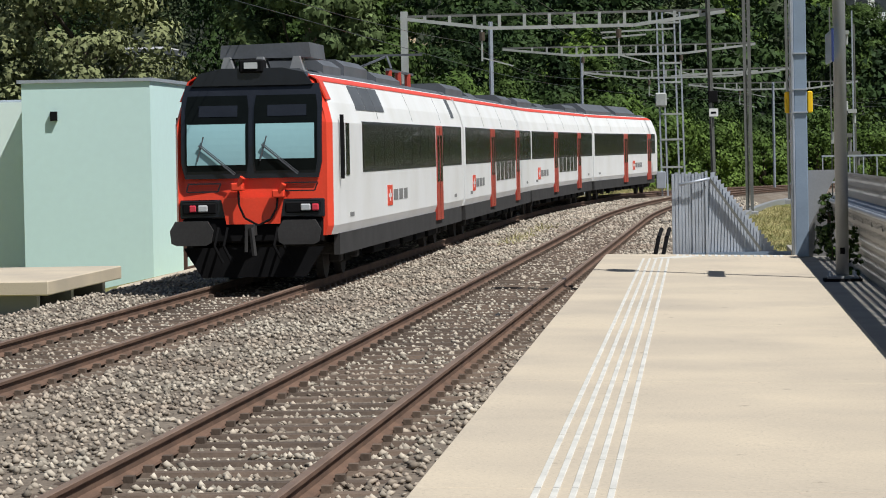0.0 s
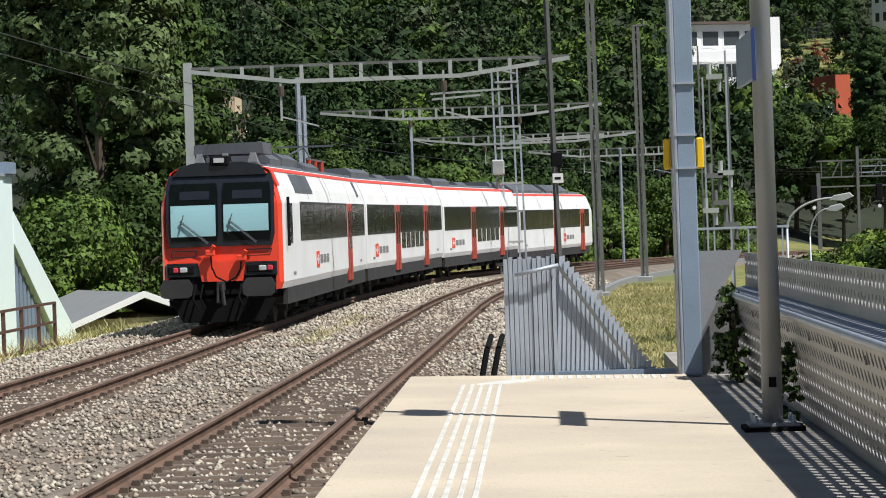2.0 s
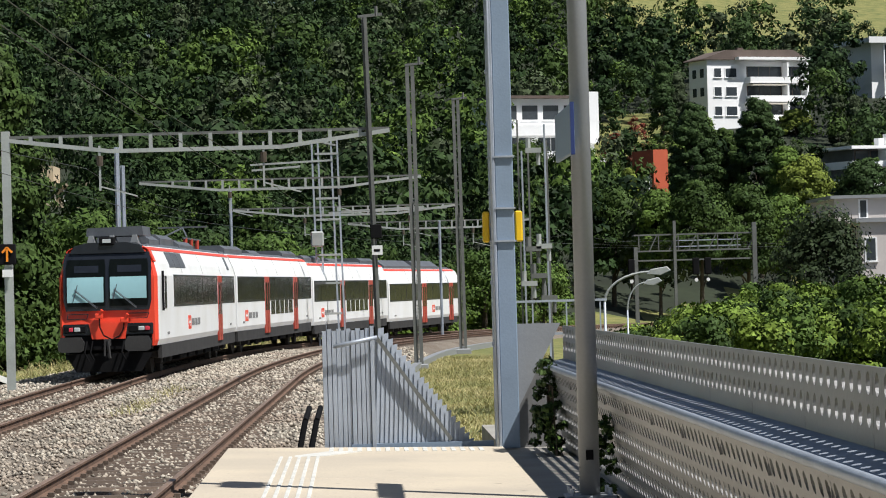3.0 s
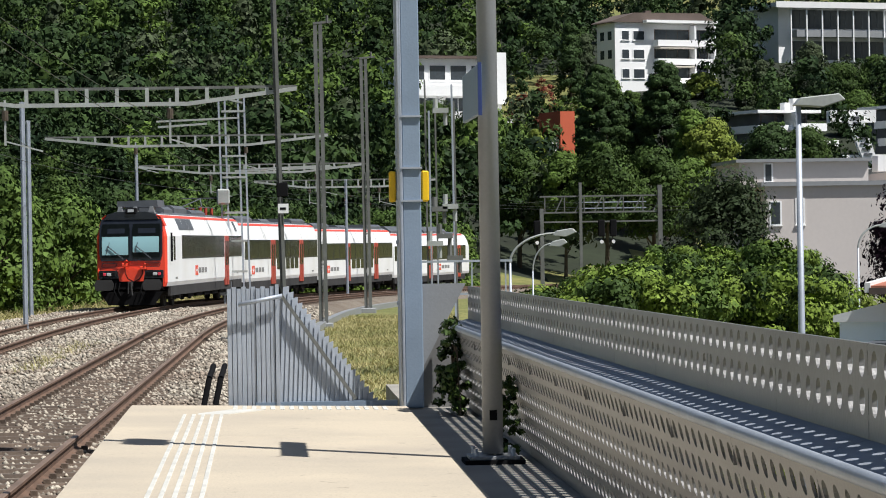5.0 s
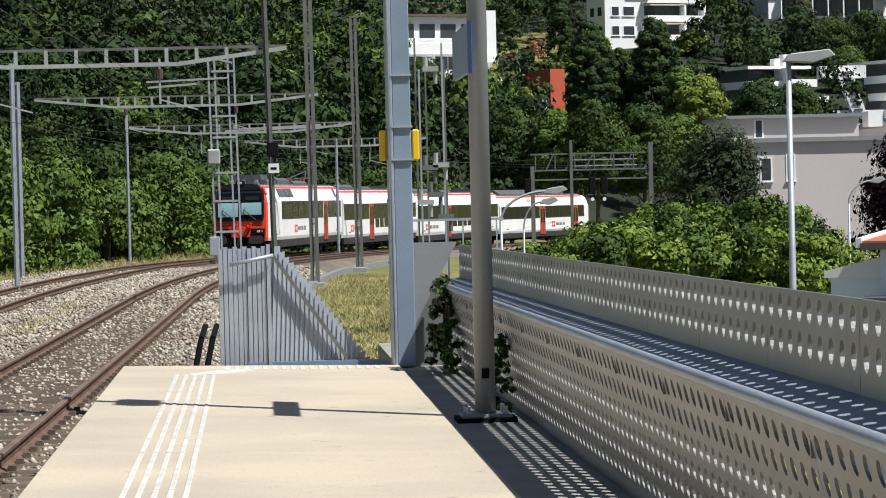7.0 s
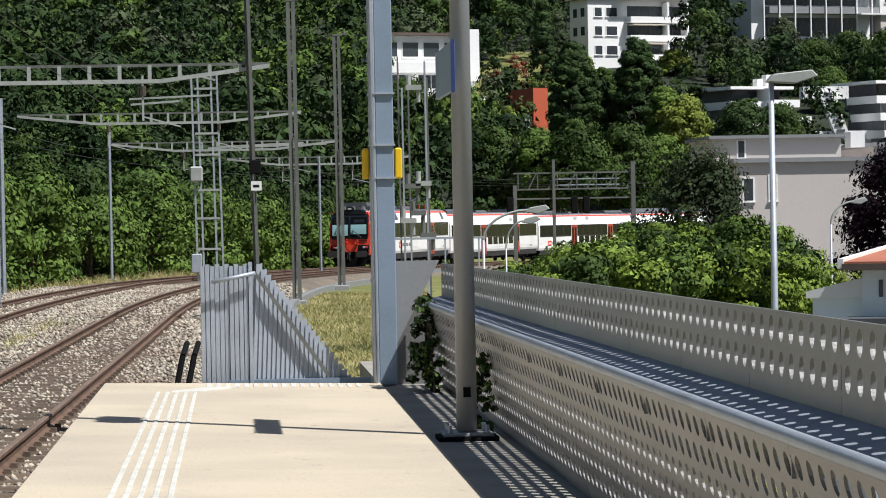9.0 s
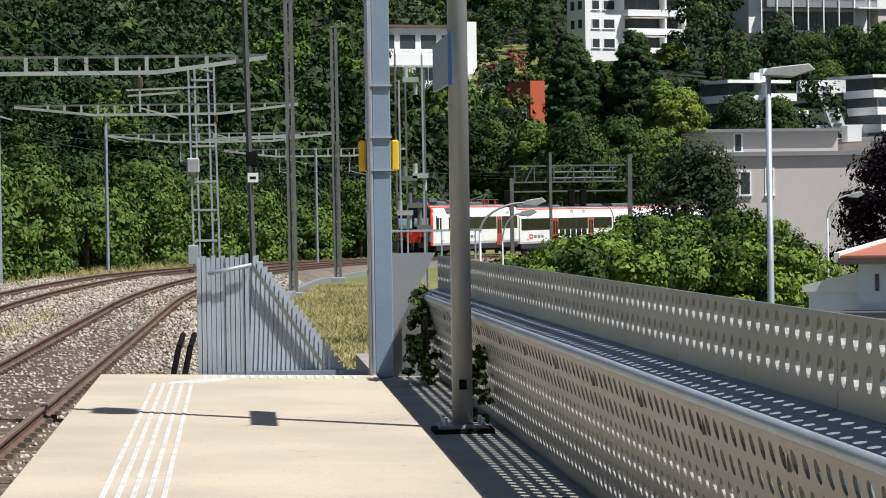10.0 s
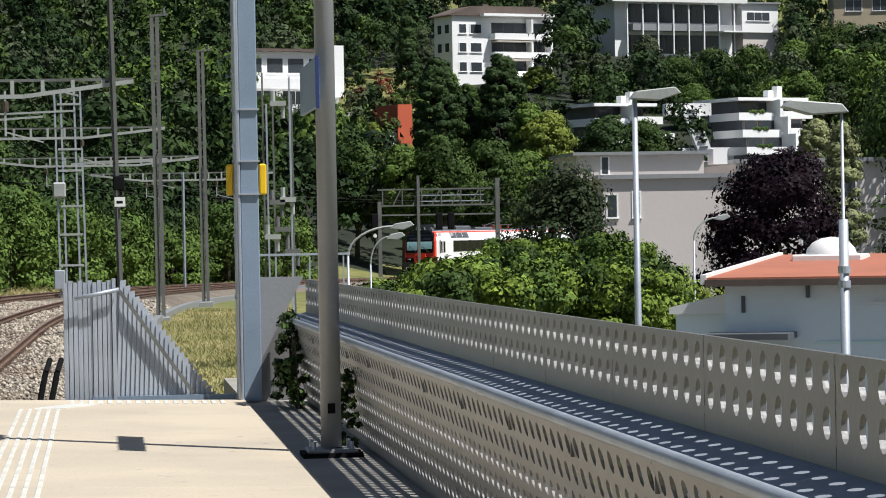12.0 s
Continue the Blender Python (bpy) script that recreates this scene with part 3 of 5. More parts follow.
def window_row(car, y0, y1, z0=1.78, z1=2.66, pane=1.55):
    """Dark glazed band with single panes."""
    for sgn in (1, -1):
        bm = bmesh.new()
        side_panel(bm, y0, y1, z0, z1, 0.006, sgn)
        band = part("window_band", bm, "train_black", car)
        if sgn < 0:
            continue
        n = max(1, round((y1 - y0) / pane))
        w = (y1 - y0) / n
        for i in range(n):
            bm = bmesh.new()
            side_panel(bm, y0 + i * w + 0.07, y0 + (i + 1) * w - 0.07, z0 + 0.08, z1 - 0.06, 0.010, sgn)
            part("window_pane", bm, "glass_dark", band)


def door(car, y, w=1.25, low=0.62):
    for sgn in (1, -1):
        bm = bmesh.new()
        side_panel(bm, y - w / 2, y + w / 2, low, 2.66, 0.016, sgn, 0.06)
        d = part("door", bm, "train_door", car, "dusty red double door")
        if sgn < 0:
            continue
        for k in (-1, 1):
            bm = bmesh.new()
            a = y + k * w / 4
            side_panel(bm, a - 0.2, a + 0.2, 1.45, 2.45, 0.022, sgn)
            part("door_window", bm, "glass_dark", d)
        bm = bmesh.new()
        side_panel(bm, y - 0.015, y + 0.015, low, 2.66, 0.019, sgn)
        part("door_joint", bm, "black", d)


def lettering(car, y):
    """The operator's mark: a red square and plain grey bars."""
    bm = bmesh.new()
    side_panel(bm, y, y + 0.75, 1.12, 1.5, 0.008)
    sq = part("mark_square", bm, "train_red", car, "red square mark")
    bm = bmesh.new()
    side_panel(bm, y + 0.12, y + 0.6, 1.275, 1.345, 0.012)
    side_panel(bm, y + 0.32, y + 0.42, 1.2, 1.42, 0.012)
    part("mark_bars", bm, "train_white", sq)
    for i, (a, b) in enumerate(((0.95, 1.65), (1.85, 2.45), (2.65, 3.2))):
        bm = bmesh.new()
        side_panel(bm, y + a, y + b, 1.21, 1.41, 0.008)
        part("letter_bar", bm, "letter", car)


def roof_unit(car, y0, y1, w, z1, mat="roof_grey", name="roof_unit", round_off=0.12):
    bm = bmesh.new()
    prism(bm, [(-w, 3.38), (-w, z1 - round_off), (-w + round_off * 1.4, z1), (w - round_off * 1.4, z1), (w, z1 - round_off), (w, 3.38)], "y", y0, y1)
    part(name, bm, mat, car)


def car_shell(car, y0, y1, z_low=0.80):
    bm = bmesh.new()
    prism(bm, SIDE, "y", y0, y1)
    part("body", bm, "train_white", car)
    for sgn in (1, -1):
        bm = bmesh.new()
        side_panel(bm, y0 + 0.02, y1 - 0.02, 3.30, 3.40, 0.012, sgn)
        part("red_stripe", bm, "train_red", car, "red stripe under the roof edge")
        bm = bmesh.new()
        prism(bm, [(sgn * 1.28, 0.45), (sgn * 1.28, 0.80), (sgn * 1.18, 0.80), (sgn * 1.18, 0.45)], "y", y0 + 0.3, y1 - 0.3)
        part("skirt", bm, "train_grey", car)
    bm = bmesh.new()
    prism(bm, [(-0.88, 3.40), (-0.7, 3.52), (0.7, 3.52), (0.88, 3.40)], "y", y0 + 0.05, y1 - 0.05)
    part("roof", bm, "roof_grey", car)
    for y in np.arange(y0 + 5.6, y1 - 3, 5.6):
        bm = bmesh.new()
        side_panel(bm, y - 0.012, y + 0.012, 2.72, 3.29, 0.004)
        part("panel_seam", bm, "letter", car)
    for y in (y0 + 1.4, y1 - 2.2):
        bm = bmesh.new()
        side_panel(bm, y, y + 0.5, 1.05, 1.12, 0.006)
        part("data_plate", bm, "letter", car)
    part("underframe", B(-1.0, 1.0, y0 + 3.9, y1 - 3.9, 0.35, 0.8), "train_grey", car)
    for y in np.arange(y0 + 5.2, y1 - 5.2, 2.3):
        part("equipment_box", B(-1.22, 1.22, y, y + 1.7, 0.3, 0.72, 0.03), "black", car)


def gangway(car, y):
    part("gangway", B(-0.9, 0.9, y - 0.22, y + 0.22, 0.8, 3.3, 0.05), "black", car)


def motor_car():
    h = CAR / 2
    c = thing("railway_car", "white motor car with red cab end and dark window band", "train car", group="cars of the train")
    car_shell(c, -h + 0.75, h - 0.2)
    bogie(c, -h + 3.6)
    bogie(c, h - 3.4)
    gangway(c, h)
    # cab end: rounded in plan and raked at the top
    bm = bmesh.new()
    secs = [(-h + 0.76, 1.0, 0.0), (-h + 0.30, 0.985, 0.0), (-h + 0.08, 0.93, 0.03)]
    rings = []
    for y, k, dz in secs:
        rings.append([bm.verts.new((x * k, y + (0.28 * max(0.0, (z - 2.0) / 1.4) ** 2 if y < -h + 0.5 else 0), z - dz * (z > 3))) for x, z in SIDE])
    for n, (a, b) in enumerate(zip(rings, rings[1:])):
        for j in range(len(SIDE)):
            bm.faces.new((a[j], a[(j + 1) % 12], b[(j + 1) % 12], b[j])).material_index = int(n == 0)
    bm.faces.new(rings[-1])
    bmesh.ops.recalc_face_normals(bm, faces=bm.faces)
    cab = part("cab", bm, ["train_red", "train_white"], c, "red lacquered cab end")
    fy = -h + 0.055

    def rake(z):
        return 0.28 * max(0.0, (z - 2.0) / 1.4) ** 2

    def front(x0, x1, z0, z1, out, mat, name, label="", rows=6, parent=cab, cut=0.0):
        b = bmesh.new()
        fr, bk = [], []
        for i in range(rows + 1):
            z = z0 + (z1 - z0) * i / rows
            y = fy + rake(z) - out
            e = cut if i in (0, rows) else 0.0
            fr.append([b.verts.new((x0 + e, y, z)), b.verts.new((x1 - e, y, z))])
            bk.append([b.verts.new((x0 + e, y + 0.05, z)), b.verts.new((x1 - e, y + 0.05, z))])
        for i in range(rows):
            b.faces.new((fr[i][0], fr[i][1], fr[i + 1][1], fr[i + 1][0]))
            b.faces.new((fr[i][0], fr[i + 1][0], bk[i + 1][0], bk[i][0]))
            b.faces.new((fr[i][1], bk[i][1], bk[i + 1][1], fr[i + 1][1]))
        b.faces.new((fr[0][0], bk[0][0], bk[0][1], fr[0][1]))
        b.faces.new((fr[-1][0], fr[-1][1], bk[-1][1], bk[-1][0]))
        bmesh.ops.recalc_face_normals(b, faces=b.faces)
        return part(name, b, mat, parent, label)

    mask = front(-1.15, 1.15, 1.74, 3.26, 0.012, "train_black", "window_mask", "black cab window mask", cut=0.06)
    for x0, x1 in ((-1.08, -0.045), (0.045, 1.08)):
        front(x0 - 0.015, x1 + 0.015, 1.84, 3.10, 0.020, "train_black", "window_rubber", cut=0.03)
        w = front(x0, x1, 1.86, 3.08, 0.028, "glass_dark", "windscreen", "dark cab windscreen", cut=0.03)
        # pale panel on each screen paints the glare in the glass
        front(x0 + 0.03, x1 - 0.05, 1.96 if x0 < 0 else 2.05, 2.62, 0.034, "blind", "screen_glare", "pale blue glare in the screen", parent=cab)
        front(x0 + 0.22, x1 - 0.18, 2.74, 2.92, 0.034, "train_black", "display_box", parent=cab)
    for sx in (-0.85, 0.18):
        bm = bmesh.new()
        bar(bm, (sx, fy - 0.06, 2.28), (sx + 0.58, fy - 0.07, 1.80), 0.022)
        bar(bm, (sx + 0.04, fy - 0.06, 2.28), (sx + 0.6, fy - 0.07, 1.82), 0.012)
        bar(bm, (sx - 0.03, fy - 0.05, 2.02), (sx + 0.08, fy - 0.06, 2.42), 0.018)
        part("wiper", bm, "roof_grey", cab)
    bm = bmesh.new()
    box(bm, -1.18, 1.18, fy - 0.035, fy + 0.06, 1.10, 1.40, 0.02)
    band = part("lamp_band", bm, "train_black", cab)
    for x in (-0.86, 0.82):
        bm = bmesh.new()
        box(bm, x - 0.3, x + 0.3, fy - 0.055, fy, 1.15, 1.37, 0.04)
        part("lamp_housing", bm, "black", cab)
        part("headlight", B(x - 0.03, x + 0.14, fy - 0.07, fy, 1.20, 1.32, 0.02), "lamp_glass", cab, "clear headlight")
        xr = x - 0.17 if x < 0 else x + 0.15
        part("tail_light", B(xr, xr + 0.12, fy - 0.07, fy, 1.20, 1.32, 0.02), "tail_red", cab, "red tail light")
        bm = bmesh.new()
        x0, x1 = (-1.06, -0.5) if x < 0 else (0.52, 1.08)
        for a, b in (((x0, 1.53), (x1 - 0.05, 1.53)), ((x0 + 0.03, 1.66), (x1, 1.66)), ((x0, 1.53), (x0 + 0.03, 1.66)), ((x1 - 0.05, 1.53), (x1, 1.66))):
            bar(bm, (a[0], fy - 0.06, a[1]), (b[0], fy - 0.06, b[1]), 0.022)
        part("grab_rail", bm, "train_black", cab)
        # buffer: wide shield with cut corners on a stub
        bm = bmesh.new()
        cx = -0.88 if x < 0 else 0.86
        prism(bm, [(cx - 0.34, 0.72), (cx - 0.36, 0.92), (cx - 0.27, 1.07), (cx + 0.25, 1.07), (cx + 0.34, 0.92), (cx + 0.30, 0.72), (cx + 0.22, 0.68), (cx - 0.26, 0.68)], "y", fy - 0.62, fy - 0.56)
        bf = part("buffer_shield", bm, "train_grey", cab, "dark grey wide buffer shield")
        bm = bmesh.new()
        rod(bm, (cx, fy - 0.58, 0.88), (cx, fy + 0.2, 0.88), 0.14, 0.18, seg=14)
        part("buffer_stub", bm, "black", cab)
    # red nose panel, sockets and the hanging cable
    bm = bmesh.new()
    prism(bm, [(-0.5, 1.42), (-0.42, 1.0), (0.45, 1.0), (0.52, 1.42)], "y", fy - 0.06, fy)
    part("nose_panel", bm, "train_red", cab)
    for x, z in ((-0.22, 1.62), (0.45, 1.5)):
        bm = bmesh.new()
        box(bm, x - 0.1, x + 0.1, fy - 0.2, fy, z - 0.08, z + 0.05, 0.02)
        rod(bm, (x + 0.02, fy - 0.16, z), (x + 0.1, fy - 0.2, z + 0.14), 0.045)
        part("socket", bm, "train_red", cab)
    pts = [(-0.2, 1.55), (-0.19, 1.3), (-0.1, 1.1), (0.12, 0.98), (0.32, 1.08), (0.42, 1.25), (0.44, 1.42)]
    bm = bmesh.new()
    for a, b in zip(pts, pts[1:]):
        rod(bm, (a[0], fy - 0.16, a[1]), (b[0], fy - 0.16, b[1]), 0.018, seg=6)
    part("jumper_cable", bm, "black", cab)
    bm = bmesh.new()
    box(bm, -0.07, 0.07, fy - 0.35, fy, 0.82, 1.0)
    rod(bm, (0.03, fy - 0.34, 0.95), (0.08, fy - 0.36, 0.5), 0.045, seg=6)
    rod(bm, (-0.05, fy - 0.34, 0.9), (-0.06, fy - 0.36, 0.56), 0.03, seg=6)
    part("coupling_hook", bm, "train_grey", cab)
    for x in (-0.55, -0.4, 0.42, 0.58):
        bm = bmesh.new()
        rod(bm, (x, fy - 0.1, 0.95), (x - 0.05, fy - 0.2, 0.65), 0.022, seg=6)
        rod(bm, (x - 0.05, fy - 0.2, 0.65), (x + 0.08, fy - 0.15, 0.38), 0.022, seg=6)
        part("brake_hose", bm, "black", cab)
    part("buffer_beam", B(-1.15, 1.15, fy + 0.0, fy + 0.3, 0.7, 1.1, 0.03), "black", cab)
    bm = bmesh.new()
    prism(bm, [(-1.15, 0.62), (-0.85, 0.14), (0.85, 0.14), (1.15, 0.62)], "y", fy + 0.02, fy + 0.1)
    part("snow_plough", bm, "black", cab)
    # roof of the cab: dark brow, headlamp and air unit
    bm = bmesh.new()
    prism(bm, [(-1.0, 3.24), (-0.86, 3.44), (-0.5, 3.52), (0.5, 3.52), (0.86, 3.44), (1.0, 3.24)], "y", fy + 0.16, fy + 1.6)
    part("brow", bm, "train_black", cab)
    bm = bmesh.new()
    box(bm, -0.2, 0.2, fy + 0.12, fy + 0.5, 3.44, 3.66, 0.03)
    lamp = part("roof_lamp", bm, "black", cab)
    part("roof_lamp_glass", B(-0.11, 0.11, fy + 0.10, fy + 0.13, 3.51, 3.61), "lamp_glass", cab)
    bm = bmesh.new()
    prism(bm, [(-0.64, 3.70), (-0.62, 3.92), (0.84, 3.95), (0.87, 3.70)], "y", fy + 0.9, fy + 2.6)
    part("air_unit", bm, "roof_grey", c, "dark grey box on the cab roof")
    for x in (-0.5, 0.05, 0.65):
        bm = bmesh.new()
        prism(bm, [(x - 0.12, 3.48), (x - 0.05, 3.72), (x + 0.05, 3.72), (x + 0.12, 3.48)], "y", fy + 0.75, fy + 1.2)
        part("bracket", bm, "post_grey", c)
    roof_unit(c, -h + 3.2, -h + 5.4, 0.75, 3.75)
    roof_unit(c, -h + 6.2, -h + 9.5, 0.7, 3.82)
    roof_unit(c, -h + 10.5, -h + 14.5, 0.75, 3.70)
    for y in (-h + 15.5, -h + 17.2, -h + 19.0):
        for sx in (-0.4, 0.4):
            bm = bmesh.new()
            rod(bm, (sx, y, 3.5), (sx, y, 3.85), 0.07, seg=8)
            part("insulator", bm, "train_door", c)
    bm = bmesh.new()
    for sx in (-0.4, 0.4):
        bar(bm, (sx, -h + 15, 3.86), (sx, -h + 20, 3.86), 0.05)
        bar(bm, (sx, -h + 16, 3.9), (0, -h + 18.5, 4.25), 0.04)
    bar(bm, (-0.8, -h + 18.5, 4.27), (0.8, -h + 18.5, 4.27), 0.05)
    part("pantograph", bm, "roof_grey", c, "folded dark pantograph")
    # red frame that wraps onto the side behind the cab, mirror and cab door
    for sgn in (1, -1):
        bm = bmesh.new()
        side_panel(bm, -h + 0.34, -h + 0.80, 3.0, 3.40, 0.012, sgn)
        part("red_shoulder", bm, "train_red", c)
        bm = bmesh.new()
        side_panel(bm, -h + 1.25, -h + 1.55, 1.75, 2.62, 0.012, sgn)
        side_panel(bm, -h + 1.75, -h + 2.15, 1.75, 2.62, 0.012, sgn)
        part("cab_side_window", bm, "glass_dark", c)
        bm = bmesh.new()
        bar(bm, (sgn * 1.36, -h + 0.95, 2.75), (sgn * 1.36, -h + 0.95, 1.7), 0.06)
        part("mirror", bm, "black", c)
        for y in (-h + 3.6, -h + 4.95, -h + 6.3):
            bm = bmesh.new()
            side_panel(bm, y, y + 1.25, 2.86, 3.28, 0.012, sgn)
            part("slanting_grille", bm, "roof_grey", c)
        bm = bmesh.new()
        side_panel(bm, h - 2.3, h - 1.7, 2.86, 3.28, 0.012, sgn)
        part("slanting_grille", bm, "roof_grey", c)
    window_row(c, -h + 3.9, h - 6.4)
    window_row(c, h - 4.9, h - 0.6)
    door(c, h - 5.65)
    lettering(c, -h + 7.4)
    return c


def middle_car(mirror=False):
    h = CAR / 2
    c = thing("railway_car", "white low-floor car with red doors and a dark window band", "train car", group="cars of the train")
    car_shell(c, -h + 0.2, h - 0.2)
    bogie(c, -h + 3.4)
    bogie(c, h - 3.4)
    gangway(c, h)
    a, b = -h + 0.36 * CAR, -h + 0.74 * CAR
    window_row(c, -h + 0.5, a - 0.7)
    window_row(c, a + 0.7, b - 0.7)
    window_row(c, b + 0.7, h - 0.5)
    door(c, a)
    door(c, b)
    n = 5
    for i in range(n):
        y = a + 0.95 + i * (b - a - 1.9) / n
        bm = bmesh.new()
        side_panel(bm, y + 0.12, y + (b - a - 1.9) / n - 0.12, 1.28, 1.776, 0.010)
        part("low_window", bm, "glass_dark", c)
    lettering(c, -h + 2.2)
    roof_unit(c, -h + 1.2, -h + 5.5, 0.78, 3.74)
    roof_unit(c, -h + 9, -h + 11.5, 0.6, 3.66)
    roof_unit(c, h - 5.5, h - 1.2, 0.78, 3.72)
    return c


def end_car():
    h = CAR / 2
    c = thing("railway_car", "white driving car with red doors and rounded nose", "train car", group="cars of the train")
    car_shell(c, -h + 0.2, h - 1.6)
    bogie(c, -h + 3.4)
    bogie(c, h - 3.8)
    bm = bmesh.new()
    rings = []
    for y, k, zz in ((h - 1.6, 1.0, 0), (h - 0.9, 0.985, 0.04), (h - 0.4, 0.95, 0.14), (h - 0.1, 0.86, 0.34)):
        rings.append([bm.verts.new((x * k, y, z - zz * max(0.0, (z - 1.8) / 1.6))) for x, z in SIDE])
    for a, b in zip(rings, rings[1:]):
        for j in range(12):
            bm.faces.new((a[j], a[(j + 1) % 12], b[(j + 1) % 12], b[j]))
    bm.faces.new(rings[-1])
    bmesh.ops.recalc_face_normals(bm, faces=bm.faces)
    part("nose", bm, "train_white", c, smooth=False)
    a, b = -h + 0.45 * CAR, -h + 0.82 * CAR
    window_row(c, -h + 0.5, a - 0.7)
    window_row(c, a + 0.7, b - 0.7)
    window_row(c, b + 0.7, h - 1.8)
    door(c, a)
    door(c, b)
    lettering(c, -h + 12.4)
    roof_unit(c, -h + 1.5, -h + 9, 0.85, 3.86, round_off=0.3)
    roof_unit(c, -h + 10.5, -h + 17.0, 0.85, 3.86, round_off=0.3)
    return c


TRAIN = [motor_car(), middle_car(), middle_car(True), end_car()]
# seconds and metres along the track of the end that faces the camera
TRAIN_TAIL = [(0, 73.0), (0.5, 80.0), (1, 87.3), (1.5, 94.6), (2, 101.9), (2.5, 109.3), (3.2, 119.9), (4, 131.8), (4.8, 143.8), (5.5, 154.6), (6.5, 170.8), (7.2, 182.6), (8, 197.0), (8.8, 212.0), (9.5, 225.4), (10.5, 243.8), (11.2, 256.0), (12, 268.8)]


def motions():
    for i, car in enumerate(TRAIN):
        rows = []
        for k in range(49):
            t = k * 0.25
            s = float(np.interp(t, [r[0] for r in TRAIN_TAIL], [r[1] for r in TRAIN_TAIL])) + (i + 0.5) * CAR
            x0, y0, h0 = on_line(s - CAR * 0.34)
            x1, y1, h1 = on_line(s + CAR * 0.34)
            a = math.atan2(x1 - x0, y1 - y0)
            rows.append((t, pose((x0 + x1) / 2, (y0 + y1) / 2, RAIL_Z - fall(s), 0, 0, -math.degrees(a))))
        walk(car, rows)

# ---- masts, girders and wires of the overhead line ----
def beam_mast(name, label, x, y, z, h, w=0.22, lean=0.5, mat="mast", lattice=False, cap=True):
    m = thing(name, label, "mast", (x, y, z))
    dx = -math.tan(radians(lean)) * h
    if lattice:
        for sx in (-w / 2, w / 2):
            bm = bmesh.new()
            bar(bm, (sx, 0, 0), (sx + dx, 0, h), 0.05, 0.12)
            part("chord", bm, mat, m)
        bm = bmesh.new()
        bar(bm, (0, 0.02, 0), (dx * 0.55, 0.02, h * 0.55), w, 0.02)
        part("web", bm, mat, m)
        n = int(h / 0.55)
        for i in range(n):
            f = (i + 0.5) / n
            bm = bmesh.new()
            bar(bm, (-w / 2 + dx * f, 0, h * f), (w / 2 + dx * f, 0, h * f), 0.04)
            part("batten", bm, mat, m)
    else:
        for o in (-0.09, 0.09):
            bm = bmesh.new()
            bar(bm, (0, o, 0), (dx, o, h), w, 0.025)
            part("flange", bm, mat, m)
        bm = bmesh.new()
        bar(bm, (0, 0, 0), (dx, 0, h), min(0.15, w * 0.7), min(0.15, w * 0.7))
        part("web", bm, mat, m)
    part("footing", B(-0.3, 0.3, -0.3, 0.3, -0.5, 0.12, 0.03), "post_grey", m)
    if cap:
        bm = bmesh.new()
        bar(bm, (dx - 0.15, 0, h), (dx + 0.45, 0, h + 0.05), 0.07)
        rod(bm, (dx + 0.3, 0, h), (dx + 0.3, 0, h + 0.25), 0.05, seg=6)
        part("cap_arm", bm, mat, m)
    return m


def girder(x0, x1, y, z, n, label="light grey truss girder of the overhead line"):
    g = thing("overhead_girder", label, "girder", (0, y, 0))
    L = x1 - x0
    drop = lambda f: 0.34 * min(1.0, f / 0.28, (1 - f) / 0.28)
    bm = bmesh.new()
    bar(bm, (x0, 0, z), (x1, 0, z), 0.05, 0.07)
    part("top_chord", bm, "mast", g)
    pts = [0, 0.14, 0.28, 0.72, 0.86, 1]
    bm = bmesh.new()
    for a, b in zip(pts, pts[1:]):
        bar(bm, (x0 + L * a, 0, z - 0.05 - drop(a)), (x0 + L * b, 0, z - 0.05 - drop(b)), 0.07, 0.1)
    part("bottom_chord", bm, "mast_light", g)
    for i in range(1, n):
        f = i / n
        if drop(f) > 0.08:
            bm = bmesh.new()
            bar(bm, (x0 + L * f, 0, z), (x0 + L * f, 0, z - 0.05 - drop(f)), 0.09, 0.06)
            part("strut", bm, "mast_light", g)


def cantilever(x, y, z, reach):
    c = thing("catenary_bracket", "thin grey hanger carrying the contact wire", "bracket", (x, y, z))
    bm = bmesh.new()
    bar(bm, (0, 0, 0), (0, 0, -1.1), 0.05)
    part("hanger", bm, "mast_light", c)
    bm = bmesh.new()
    bar(bm, (0, 0, -1.0), (reach, 0.1, -1.25), 0.035)
    part("steady_arm", bm, "mast_light", c)
    bm = bmesh.new()
    rod(bm, (0, 0, -0.25), (0, 0, -0.5), 0.08, seg=8)
    part("insulator", bm, "bark", c)


beam_mast("overhead_mast", "slim light steel mast with signal lamps", -8.48, 72, -0.9, 6.6, 0.2, 0.0, "mast_light", cap=False)
mA = beam_mast("overhead_mast", "tall weathered steel mast with black box and white sign", 0.52, 72, -0.9, 9.2, 0.2, 1.1, "mast")
part("relay_box", B(-0.16, 0.12, -0.2, -0.1, 3.75, 4.1, 0.02), "black", mA)
part("number_sign", B(-0.13, 0.13, -0.2, -0.16, 3.35, 3.58), "white", mA, "small white number sign")
part("number_bar", B(-0.08, 0.07, -0.206, -0.2, 3.43, 3.49), "black", mA)
beam_mast("overhead_mast", "dark lattice mast on the dry grass", 1.92, 94, -0.95, 9.7, 0.17, 0.3, "mast", True)
beam_mast("overhead_mast", "dark lattice mast beside the bend", 4.1, 115, -0.95, 9.9, 0.18, 0.3, "mast", True)
beam_mast("overhead_mast", "blue-grey steel mast in the verge", -8.15, 104, -0.9, 7.1, 0.22, 0.1, "galv", cap=False)
beam_mast("overhead_mast", "slim grey mast behind the tracks", -5.9, 140, -1.0, 7.5, 0.22, 0.1, "galv", cap=False)
